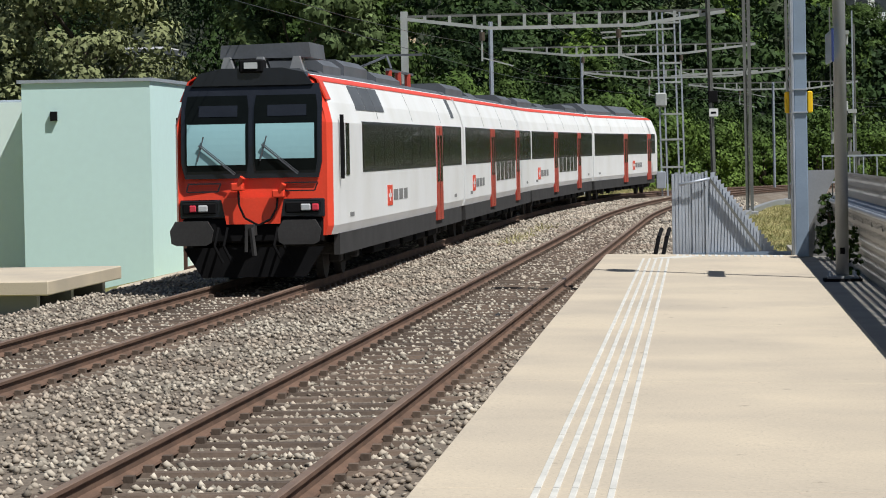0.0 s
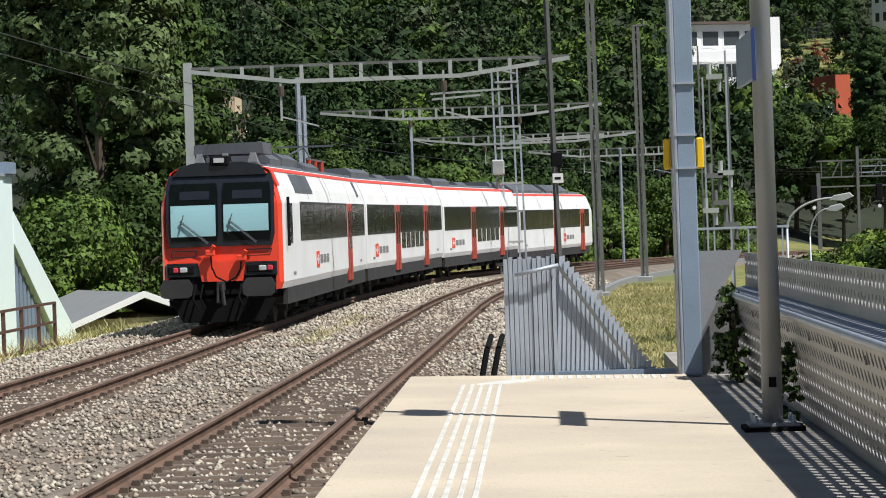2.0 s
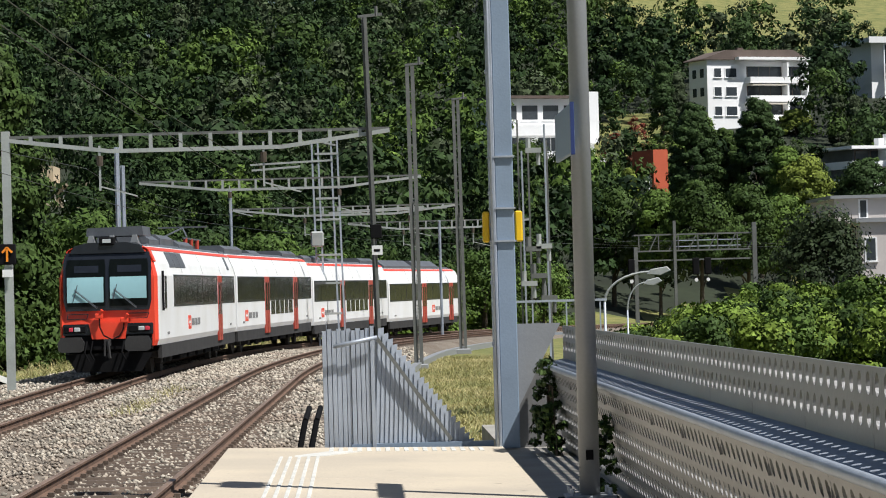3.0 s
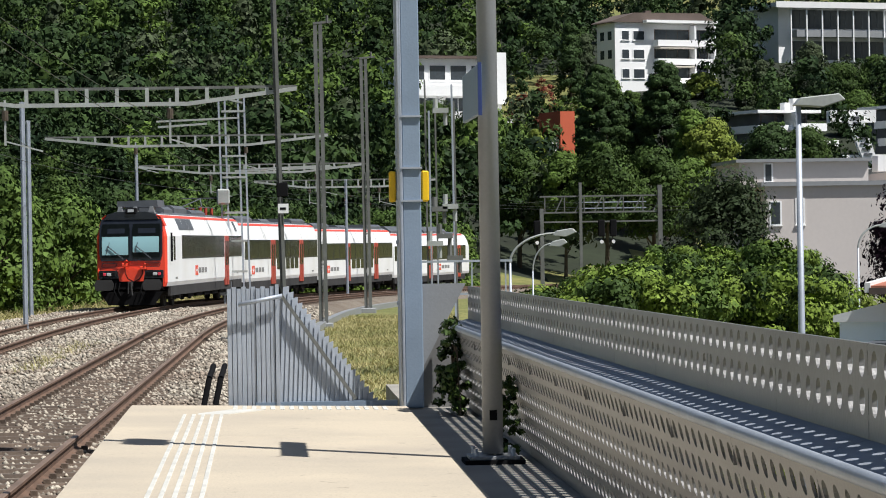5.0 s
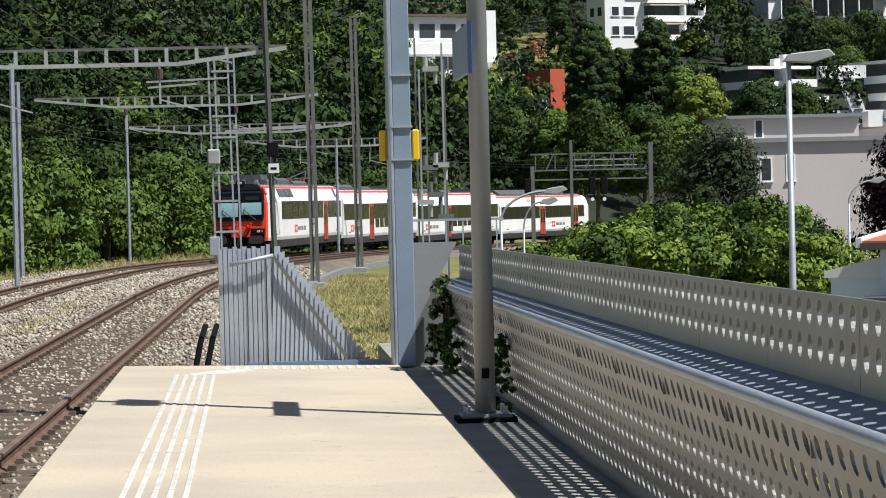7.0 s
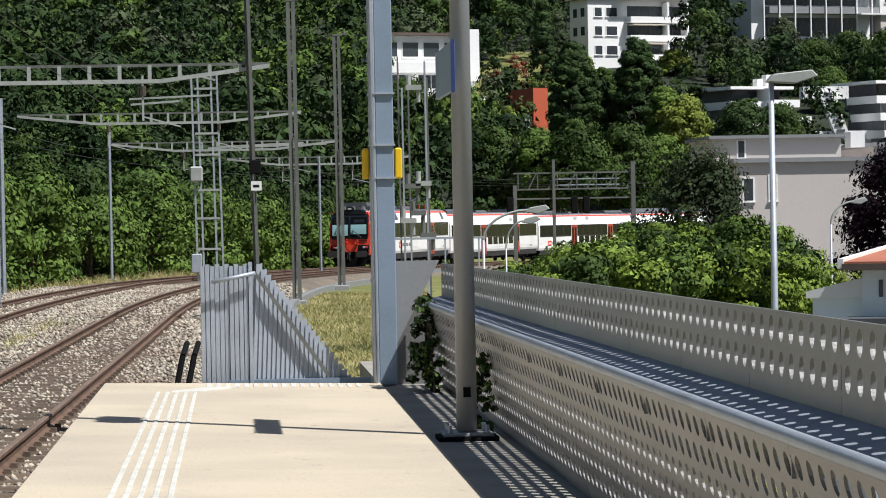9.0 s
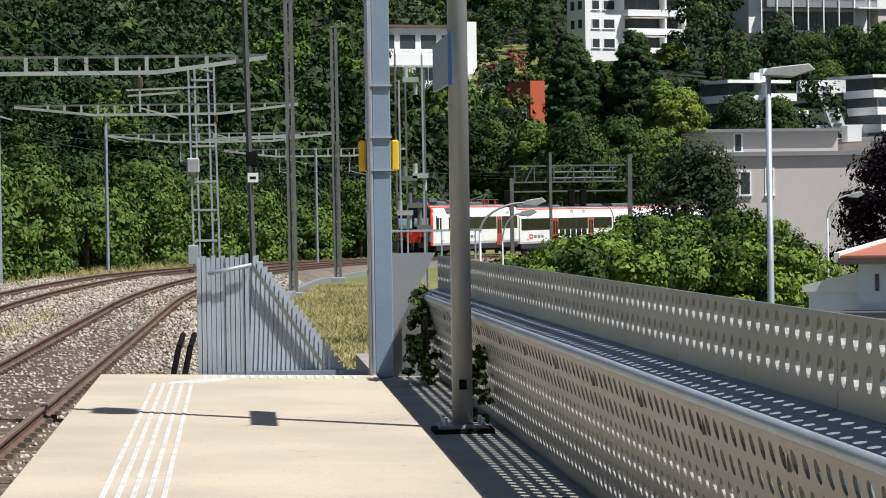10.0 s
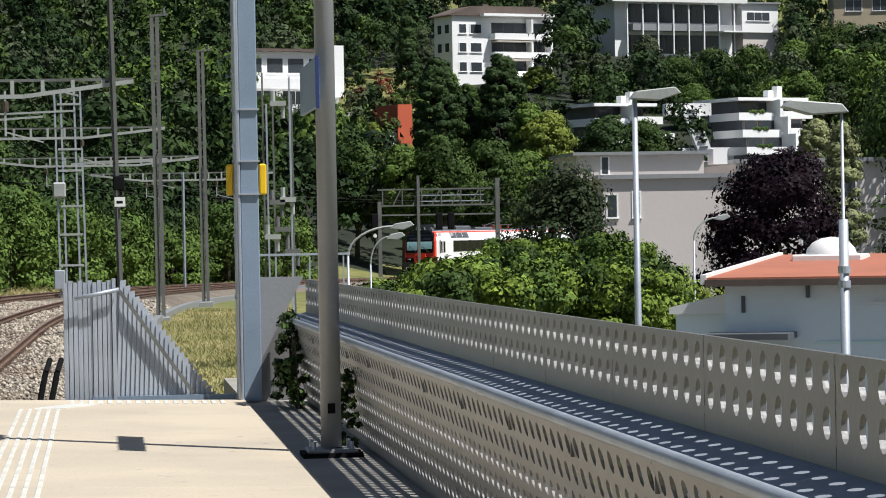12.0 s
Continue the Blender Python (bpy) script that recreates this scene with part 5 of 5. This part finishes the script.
def squash_hall():
    h = thing("sports_hall", "mint green rendered hall with pink lettering", "building")
    part("main_block", B(-16.0, -12.9, 55, 60, -4, 3.4), "mint", h)
    part("coping", B(-16.1, -12.85, 54.95, 60.1, 3.4, 3.48), "galv", h)
    # rear block: the sun on its side is put into the paler mint
    part("rear_block", B(-24, -12.92, 60, 72, -4, 3.05), "mint_pale", h)
    part("rear_coping", B(-24, -12.87, 60.1, 72.1, 3.05, 3.12), "galv", h)
    part("side_block", B(-40, -16.0, 57, 71, -4, 3.0), "mint_pale", h)
    part("roof_vent", B(-13.5, -12.8, 70.8, 72, 3.12, 3.4), "galv_blue", h)
    bm = bmesh.new()
    prism(bm, [(72, 2.2), (72, 1.4), (80, -2.0), (83.5, -2.0)], "x", -14.2, -12.9)
    part("stair_roof", bm, "mint_pale", h, "pale slanting stair cover")
    for i in range(14):
        y = 71.1 + i * 0.55
        part("corrugation", B(-13.15, -13.02, y + 1, y + 1.34, -2.6, 1.3 - i * 0.25), "galv_blue", h)
    part("wall_vent", B(-15.3, -15.14, 54.9, 55, 2.5, 2.72), "black", h)
    part("plinth", B(-16.1, -12.8, 54.8, 60, -4, -1.6), "post_grey", h)
    cu = bpy.data.curves.new("lettering", "FONT")
    cu.body, cu.size, cu.extrude = "SQUASH", 0.66, 0.004
    ob = new("lettering", cu)
    cu.materials.append(M["pink"])
    ob.parent = h
    ob.matrix_basis = Matrix.Translation((-12.913, 60.3, 2.33)) @ Matrix.Rotation(radians(90), 4, "Z") @ Matrix.Rotation(radians(90), 4, "X") @ Matrix.Diagonal((1.55, 1, 1, 1))
    tagged(ob, "faded pink painted lettering")


M["pink"] = material("faded pink paint", (0.88, 0.60, 0.65), 0.8, vary=0.1)
M["rust"] = material("rusty brown tube", (0.10, 0.05, 0.035), 0.8, vary=0.35, scale=2, fine=30)
squash_hall()


def railing():
    r = thing("track_railing", "rusty brown tube railing beside the far track", "railing")
    P = [(-11.6 + 0.02 * i, 52 + i * 2.1) for i in range(9)]
    for x, y in P:
        part("post", B(x - 0.04, x + 0.04, y - 0.04, y + 0.04, -2.2, 0.02), "rust", r)
    for z in (-0.95, -0.45, 0.0):
        bm = bmesh.new()
        bar(bm, (P[0][0], P[0][1], z), (P[-1][0], P[-1][1], z), 0.06)
        part("rail", bm, "rust", r)


railing()
hut = thing("line_hut", "low grey hut with a white-edged gable roof", "hut", (-12.0, 88, -1.95), 24)
part("wall", B(-1.9, 1.9, 0, 7, -0.35, 0.95), "house_sand", hut)
bm = bmesh.new()
prism(bm, [(-2.5, 0.75), (0, 1.72), (2.3, 0.85), (2.3, 0.76), (0, 1.60), (-2.5, 0.65)], "y", -0.3, 7.3)
part("roof", bm, "post_grey", hut)
bm = bmesh.new()
prism(bm, [(-2.5, 0.78), (0, 1.76), (2.3, 0.88), (2.3, 0.70), (0, 1.56), (-2.5, 0.60)], "y", -0.4, -0.3)
part("barge_board", bm, "white", hut)
ramp = thing("loading_ramp", "weathered concrete ramp with steel beams beside the track", "ramp", (-11.2, 36, 0))
part("slab", B(-6, 0, 0, 6.5, -0.75, -0.5, 0.02), "concrete", ramp)
for y in (0.4, 3.2, 6.1):
    part("support", B(-5.5, -0.3, y, y + 0.25, -2.4, -0.75), "post_grey", ramp)
part("edge_beam", B(-0.1, 0.1, -0.1, 7.4, -1.15, -1.05), "mast_light", ramp)
ow = thing("retaining_wall", "low weathered concrete wall along the ballast", "wall", (-11.0, 42.5, 0))
part("block", B(-0.3, 0.2, 0, 9.5, -1.8, -0.9, 0.03), "concrete", ow)
sh = thing("sand_house", "sand-coloured flat-roofed house among the trees", "house", (-26, 262, 9.0))
part("wall", B(-3.2, 3.0, 0, 7, -3, 2.4), "house_sand", sh)
part("upper_wall", B(-3.2, -0.8, 1, 7, 2.4, 4.3), "house_sand", sh)
part("roof", B(-3.4, 3.4, -0.5, 7.2, 2.4, 2.7), "house_sand", sh)
part("balcony", B(-1.8, 3.2, -0.9, 0, 0.3, 1.0), "house_sand", sh)
for x in (-1.2, 0.8, 2.2):
    window(sh, x, 1.15, 1.2, 0.9, 0)
wl = thing("valley_house", "white and grey flats behind the poplar", "house", (-39.0, 200, 4.0))
part("wall", B(-4, 1.6, 0, 7, -4, 2.5), "house_white", wl)
part("upper_wall", B(-3, 0, 0.5, 7, 2.5, 5.6), "house_white", wl)
part("roof", B(-4.6, 0.6, -0.6, 7, 5.0, 5.4), "roof_grey", wl)
for x in (-2.4, -0.8):
    window(wl, x, 3.2, 1.2, 1.2, 0.5)
    window(wl, x, 0.3, 1.2, 1.2, 0)
rw = thing("red_gable", "bright red rendered gable among the trees", "building", (31.4, 300, 0), 20)
part("wall", B(-0.8, 0.85, 0, 5, 9.5, 15.0), "red_wall", rw)
part("side_trim", B(-1.6, -0.8, 0.4, 5, 6, 12.4), "house_white", rw)
lwn = thing("garden_wall", "grey garden wall with a white gate panel", "wall", (24, 318, 13))
part("wall", B(-6, 3, 0, 0.5, -3, 0.2), "post_grey", lwn)


# ---- trees and shrubs ----
def crown_mesh(rng, h, w, n_clump, n_leaf, leaf, shape):
    """Leaf faces gathered in clumps over an uneven crown; shape gives the half width at each height 0..1."""
    V = []
    zc = rng.random(n_clump) ** 0.9
    a = rng.uniform(0, 2 * math.pi, n_clump)
    prof = np.interp(zc, np.linspace(0, 1, len(shape)), shape)
    r = prof * w / 2 * np.sqrt(rng.uniform(0.45, 1.0, n_clump)) * rng.uniform(0.85, 1.15, n_clump)
    C = np.stack([np.cos(a) * r, np.sin(a) * r, zc * h], 1)
    cr = rng.uniform(0.5, 1.0, n_clump) * min(w, h) * min(0.23, 2.2 / math.sqrt(n_clump))
    d = rng.normal(size=(n_clump, n_leaf, 3))
    d /= np.linalg.norm(d, axis=2)[:, :, None]
    P = C[:, None] + d * (cr[:, None] * rng.uniform(0.55, 1.0, (n_clump, n_leaf)))[:, :, None] * np.array([1.15, 1.15, 0.8])
    P = P.reshape(-1, 3)
    rad = C * np.array([1, 1, 0.0]) / (np.linalg.norm(C[:, :2], axis=1)[:, None] + 1e-6)
    nrm = d.reshape(-1, 3) + np.repeat(rad, n_leaf, 0) * 0.45 + rng.normal(size=(len(P), 3)) * 0.25 + np.array([0, 0, 0.25])
    nrm /= np.linalg.norm(nrm, axis=1)[:, None]
    t = np.cross(nrm, rng.normal(size=(len(P), 3)))
    t /= np.linalg.norm(t, axis=1)[:, None]
    b = np.cross(nrm, t)
    s = (leaf * rng.uniform(0.6, 1.3, len(P)))[:, None]
    q = rng.uniform(0.5, 0.9, len(P))[:, None]
    V = np.stack([P - t * s, P + b * s * q * 1.5 + t * s * 0.4, P - b * s * q * 1.2 + t * s * 0.9], 1)
    F = np.arange(len(P) * 3).reshape(-1, 3)
    return V.reshape(-1, 3), F


ROUND = (0.55, 0.9, 1.0, 0.95, 0.75, 0.3)
POPLAR = (0.6, 0.85, 1.0, 1.0, 0.85, 0.6, 0.2)
CONE = (1.0, 0.9, 0.72, 0.5, 0.3, 0.08)
SHRUB = (0.85, 1.0, 0.95, 0.8, 0.5)


def tree(name, label, x, y, h, w, leaf_mat, shape=ROUND, clumps=90, leaves=70, leaf=0.22, bare=0.18, seed=1, z=None, category="tree"):
    z = float(ground_height(x, y)[0]) if z is None else z
    t = thing(name, label, category, (x, y, z - 0.1))
    rng = np.random.default_rng(seed)
    bm = bmesh.new()
    rod(bm, (0, 0, 0), (0.03 * w, 0, h * 0.55), max(0.06, w * 0.045), max(0.03, w * 0.02), seg=8)
    for i in range(5):
        a = i * 1.3 + seed
        z0 = h * (0.2 + 0.09 * i)
        rod(bm, (0, 0, z0), (math.cos(a) * w * 0.28, math.sin(a) * w * 0.28, z0 + h * 0.2), w * 0.016, w * 0.006, seg=5)
    part("trunk", bm, "bark", t)
    V, F = crown_mesh(rng, h * (1 - bare), w, clumps, leaves, leaf, shape)
    V[:, 2] += h * bare
    big_mesh("crown", V, F, leaf_mat, "", "", parent=t, kind="")
    return t


# left: poplars, olive trees and shrubs behind the hall
tree("poplar", "tall dark green poplar behind the tracks", -16.2, 108, 17, 6.4, "leaf_poplar", POPLAR, 260, 180, 0.12, 0.02, 3)
tree("poplar", "lighter slim poplar beside the tall one", -13.4, 110, 12, 3.8, "leaf", POPLAR, 170, 130, 0.11, 0.02, 4)
tree("olive_willow", "grey-olive bushy tree behind the hall", -26.6, 112, 12.5, 8, "leaf_olive", ROUND, 150, 140, 0.13, 0.05, 5)
tree("olive_willow", "pale olive tree behind the hall", -33, 116, 12, 8, "leaf_olive", ROUND, 150, 140, 0.13, 0.05, 6)
for i in range(3, 9):
    tree("shrub", "bright leafy shrub along the far verge", -13.5 - (i % 2) * 1.8 - 0.15 * i, 84 + i * 4.6, 3.6 + (i * 37 % 5) * 0.35, 4.2, "leaf" if i % 3 else "leaf_light", SHRUB, 90, 110, 0.09, 0.0, 20 + i, category="shrub")
# outer side of the bend: a bank of light shrubs
k = 0
for s in np.arange(150, 262, 4.2):
    k += 1
    x, y, _ = on_line(s, -7.5 - (k % 3) * 1.5)
    tree("shrub", "light green shrub on the outer bank of the bend", x, y, 3.8 + (k * 53 % 7) * 0.35, 5.0, ("leaf_light", "leaf", "leaf")[k % 3], SHRUB, 80, 90, 0.12, 0.0, 50 + k, category="shrub")
# inner side, behind the parapet: maples and hazels
BANK = [(4.85, -1.05), (5.7, -0.8), (6.2, -0.52), (6.6, -0.42), (7.0, -0.25), (7.8, -0.12), (8.6, -0.12), (9.2, -0.02), (10.0, 0.02), (10.4, -0.2), (10.9, -0.5), (11.3, -0.9)]
rng = np.random.default_rng(21)
for i in range(44):
    y = (68, 73, 78, 84)[i % 4] + rng.uniform(-1.5, 1.5)
    az = 5.0 + 6.15 * (i + 0.5) / 44
    x = y * math.tan(radians(az))
    tip = EYE_Z + y * math.tan(radians(float(np.interp(az, [b[0] for b in BANK], [b[1] for b in BANK])))) - (0.5, 0.25, 0.1, 0.0)[i % 4] - rng.uniform(0, 0.3)
    tree("hazel", "leafy hazel bush behind the parapet", x, y, tip + 4.3, rng.uniform(1.5, 2.2), ("leaf_hazel", "leaf_hazel", "leaf", "leaf_hazel", "leaf_light")[i % 5], (0.7, 1.0, 1.0, 0.95, 0.75, 0.4), 80, 95, 0.058, 0.03, 90 + i, z=-4.3, category="shrub")
tree("hazel", "small yellow-green bush beside the white annex", 19.5, 95, 4.0, 2.2, "leaf_yellow", SHRUB, 70, 90, 0.06, 0.02, 140, z=-4.3, category="shrub")
tree("pine", "dark spreading pine before the grey block", 23.8, 150, 10.0, 6.6, "leaf_umbra", (0.7, 1.0, 0.9, 0.6, 0.25), 130, 130, 0.11, 0.2, 130, z=-5.2)
tree("copper_beech", "dark copper beech beside the grey block", 35.7, 152, 11.0, 7.4, "leaf_copper", (0.8, 1.0, 1.0, 0.92, 0.75, 0.3), 170, 150, 0.115, 0.05, 131, z=-5.5)
tree("cypress", "yellow-green columnar tree before the flats", 42.5, 165, 12.6, 2.8, "leaf_olive", POPLAR, 110, 110, 0.10, 0.02, 132, z=-5.0)
tree("willow", "large soft grey-green willow", 59, 205, 17, 13, "leaf", ROUND, 200, 130, 0.17, 0.05, 133, z=-5.0)
# single trees on the slope: bearing, distance, elevation of the tip (degrees), height, width
SLOPE = [
    (6.62, 285, 3.38, 10.0, 4.8, "leaf_dark", POPLAR), (7.88, 285, 3.42, 11.0, 5.0, "leaf_dark", POPLAR), (7.25, 290, 2.85, 8.0, 4.2, "leaf", POPLAR),
    (8.75, 272, 2.25, 6.5, 4.9, "leaf_yellow", ROUND), (8.4, 276, 2.5, 5.0, 3.0, "leaf_light", ROUND), (5.35, 270, 2.15, 4.5, 2.6, "leaf_yellow", CONE),
    (5.0, 262, 1.75, 6.5, 5.5, "leaf", ROUND), (5.9, 258, 1.7, 6.0, 4.0, "leaf_light", ROUND), (6.7, 256, 1.85, 7.0, 5.4, "leaf", ROUND), (7.6, 258, 1.7, 7.0, 5.6, "leaf", ROUND), (8.3, 260, 1.5, 6.5, 5.0, "leaf_light", ROUND),
    (6.05, 374, 4.25, 10.5, 4.2, "leaf_dark", CONE), (6.35, 380, 4.0, 9.0, 3.6, "leaf_pine", CONE), (6.75, 340, 3.1, 5.0, 4.6, "leaf_light", ROUND), (9.42, 374, 3.8, 12.0, 3.0, "leaf_pine", CONE), (9.75, 376, 3.4, 9.0, 3.4, "leaf_pine", CONE),
    (8.6, 384, 3.2, 3.0, 4.4, "leaf_yellow", SHRUB), (10.7, 376, 3.75, 11.0, 5.0, "leaf_pine", (0.5, 1.0, 0.95, 0.7, 0.3)), (10.1, 368, 3.0, 8.0, 6.0, "leaf_light", ROUND), (11.3, 366, 3.3, 8.0, 7.0, "leaf", ROUND), (12.0, 372, 3.45, 8.0, 6.0, "leaf", ROUND), (12.8, 372, 3.5, 8.0, 6.0, "leaf", ROUND),
    (13.6, 372, 3.55, 8.0, 6.0, "leaf_light", ROUND), (14.4, 370, 3.9, 9.0, 8.0, "leaf", ROUND), (11.6, 350, 2.75, 6.0, 5.0, "leaf_light", ROUND), (12.6, 352, 3.0, 6.0, 6.0, "leaf", ROUND), (13.6, 350, 3.0, 6.0, 6.0, "leaf_light", ROUND), (14.5, 352, 3.2, 7.0, 7.0, "leaf", ROUND), (15.3, 355, 3.5, 8.0, 7.0, "leaf_light", ROUND),
    (9.9, 305, 2.15, 5.5, 5.6, "leaf_dark", ROUND), (10.6, 308, 2.1, 5.0, 4.4, "leaf", ROUND), (13.95, 300, 2.05, 5.0, 3.4, "leaf_olive", ROUND), (3.4, 305, 2.7, 8.0, 6.0, "leaf", ROUND), (4.3, 302, 2.6, 8.0, 6.0, "leaf_dark", ROUND), (2.7, 300, 2.7, 8.5, 6.5, "leaf", ROUND), (4.9, 310, 2.3, 5.0, 4.0, "leaf_light", ROUND),
]
NAMES = {"leaf_dark": "dark green garden tree on the slope", "leaf": "green broadleaf tree on the slope", "leaf_yellow": "yellow-green garden tree on the slope", "leaf_pine": "dusky conifer on the slope", "leaf_light": "light green tree on the slope", "leaf_olive": "grey-olive tree before the flats"}
for i, (az, y, el, h, w, mt, shp) in enumerate(SLOPE):
    x = y * math.tan(radians(az))
    foot = min(EYE_Z + math.hypot(x, y) * math.tan(radians(el)) - h, float(ground_height(x, y)[0]) + 14)
    g = float(ground_height(x, y)[0])
    tall = h + max(0.0, foot - g)
    tree("garden_tree", NAMES[mt], x, y, tall if foot > g else h, w, mt, shp, 240 if shp is POPLAR else 110, 120, 0.14, min(0.75, max(0.0, (foot - g) / tall)) if foot > g else 0.02, 150 + i, z=min(foot, g))
# red and copper garden shrubs under the villa's lawn
for i, (az, el) in enumerate(((5.05, 2.95), (5.2, 2.75), (5.55, 3.2), (5.75, 2.75), (4.95, 2.65))):
    y = 330
    x = y * math.tan(radians(az))
    z = EYE_Z + y * math.tan(radians(el))
    g = float(ground_height(x, y)[0])
    tree("garden_shrub", ("red-leaved garden shrub on the slope", "light green garden shrub on the slope")[i % 2], x, y, max(1.6, z - g), 2.6, ("leaf_russet", "leaf_light")[i % 2], SHRUB, 40, 70, 0.1, 0.0, 260 + i, z=min(g, z - 1.6), category="shrub")


def forest():
    rng = np.random.default_rng(11)
    # lines of sight kept free for the houses: bearing from, to (degrees), lowest elevation, distance
    clear = [(6.4, 9.0, 3.0, 392), (3.0, 5.0, 2.75, 335), (5.7, 6.25, 1.9, 300), (9.1, 11.3, 1.9, 330), (11.6, 14.4, 1.4, 330), (9.6, 13.5, 3.6, 430), (14, 17.5, 4.2, 430), (-6.5, -5.0, 1.5, 262), (-12.6, -10.2, 0.4, 200), (5.0, 6.4, 3.1, 380), (8.7, 13.0, 0.9, 200)]
    pts = []
    for y in np.arange(150, 570, 6.9):
        half = 6.9
        for x in np.arange(-0.285 * y - 8, 0.30 * y + 6, half):
            pts.append((x + rng.uniform(-2.4, 2.4), y + rng.uniform(-2.4, 2.4)))
    pts = np.array(pts)
    lat = lateral(pts[:, 0], pts[:, 1])
    pts = pts[lat < -15]
    z = ground_height(pts[:, 0], pts[:, 1])
    Vs, kinds = [], []
    base, fine = [], []
    for k in range(7):
        shp = (ROUND, ROUND, CONE, POPLAR, ROUND, SHRUB, CONE)[k]
        wide = 0.62 if k not in (2, 6, 3) else 0.45
        coarse = crown_mesh(rng, 1.0, wide, 34, 28, 0.027, shp)[0].reshape(-1, 3, 3)
        base.append(coarse[coarse[:, 0, 2] > 0.3].reshape(-1, 3))
        fine.append(crown_mesh(rng, 1.0, wide, 70, 46, 0.016, shp)[0])
    for (x, y), zz in zip(pts, z):
        h = rng.uniform(6.0, 12.5)
        az = math.degrees(math.atan2(x, y))
        top_el = math.degrees(math.atan2(zz + h - EYE_Z, y))
        if any(a < az < b and top_el > e and y < d + 12 for a, b, e, d in clear):
            if any(a < az < b and math.degrees(math.atan2(zz + 3 - EYE_Z, y)) > e and y < d + 12 for a, b, e, d in clear):
                continue
            h = 3.5
        if az > 5.2 and y > 475 or az > 6.2 and y < 240:
            continue
        B_ = (fine if y < 215 else base)[rng.integers(7)]
        a = rng.uniform(0, 6.28)
        c, s = math.cos(a), math.sin(a)
        sc = h * rng.uniform(0.85, 1.2)
        X = np.stack([(B_[:, 0] * c - B_[:, 1] * s) * sc, (B_[:, 0] * s + B_[:, 1] * c) * sc, B_[:, 2] * h], 1) + np.array([x, y, zz - 0.4])
        Vs.append(X)
        light = math.sin(x * 0.045 + 0.8) + math.sin(y * 0.034 + x * 0.02 + 2.1) + 0.6 * math.sin(x * 0.11 - y * 0.06)
        # below 3 degrees bearing a darker leaf mix puts the wood's shade into colour
        kinds.append(np.full(len(X) // 3, rng.choice(5, p=(0.25, 0.08, 0.4, 0.07, 0.20) if light > 0.75 else (0.25, 0.55, 0.0, 0.2, 0.0) if light < -0.7 else (0.40, 0.30, 0.14, 0.12, 0.04) if -7 < az < -3 else (0.42, 0.36, 0.07, 0.15, 0.0) if az < 3 else (0.36, 0.14, 0.28, 0.1, 0.12))))
    V = np.concatenate(Vs)
    F = np.arange(len(V)).reshape(-1, 3)
    ob = big_mesh("hillside_forest", V, F, "forest", "dense mixed green woodland on the hillside", "forest")
    for mt in ("leaf_dark", "leaf", "leaf_pine", "leaf_light"):
        ob.data.materials.append(M[mt])
    ob.data.polygons.foreach_set("material_index", np.concatenate(kinds).astype(np.int32))


forest()


def meadow():
    """Dry grass beside the tracks and weeds in the ballast."""
    rng = np.random.default_rng(5)
    V = []
    L = np.array(LINE)
    for n, s0, s1, l0, l1, h0, h1 in ((45000, 74, 150, NEAR + 2.9, NEAR + 7.5, 0.02, 0.13), (5000, 138, 200, -6.6, -3.6, 0.15, 0.5), (500, 96, 112, 2.0, 2.5, 0.1, 0.3), (700, 100, 122, -5.6, -4.2, 0.15, 0.4)):
        s, la = rng.uniform(s0, s1, n), rng.uniform(l0, l1, n)
        k = (s / STEP).astype(int)
        x, y = L[k, 0] + np.cos(L[k, 2]) * la, L[k, 1] - np.sin(L[k, 2]) * la
        z = np.maximum(ground_height(x, y), -1.05) + (0.25 if n == 500 else 0)
        h = rng.uniform(h0, h1, n)
        a = rng.uniform(0, 6.28, n)
        w = rng.uniform(0.006, 0.022, n)
        dx, dy = rng.normal(0, 0.9, n) * h, rng.normal(0, 0.9, n) * h
        P0 = np.stack([x - np.cos(a) * w, y - np.sin(a) * w, z - 0.03], 1)
        P1 = np.stack([x + np.cos(a) * w, y + np.sin(a) * w, z - 0.03], 1)
        P2 = np.stack([x + dx, y + dy, z + h], 1)
        V.append(np.stack([P0, P1, P2], 1).reshape(-1, 3))
    V = np.concatenate(V)
    big_mesh("dry_grass", V, np.arange(len(V)).reshape(-1, 3), "blade", "dry yellow-green grass and weeds by the tracks", "grass")


meadow()

# creeper on the parapet's end and foot
cv = thing("creeper", "green creeper climbing the perforated parapet", "plant", (1.93, 30.2, -0.1))
rng = np.random.default_rng(8)
V, F = crown_mesh(rng, 0.95, 0.3, 70, 26, 0.026, (0.8, 1.0, 0.9, 0.8, 0.6))
V[:, 1] *= 3.0
big_mesh("leaves", V, F, "leaf", "", "", parent=cv, kind="")
for i in range(7):
    bm = bmesh.new()
    rod(bm, (0.05, -0.5 + 0.17 * i, 0), (0.02, -0.45 + 0.15 * i, 0.7), 0.008, seg=4)
    part("stem", bm, "bark", cv)
cv2 = thing("creeper", "green creeper at the foot of the grey post", "plant", (1.98, 23.9, -0.1))
V, F = crown_mesh(rng, 0.65, 0.2, 40, 22, 0.022, (0.9, 1.0, 0.7, 0.4))
V[:, 1] *= 2.2
big_mesh("leaves", V, F, "leaf", "", "", parent=cv2, kind="")

motions()
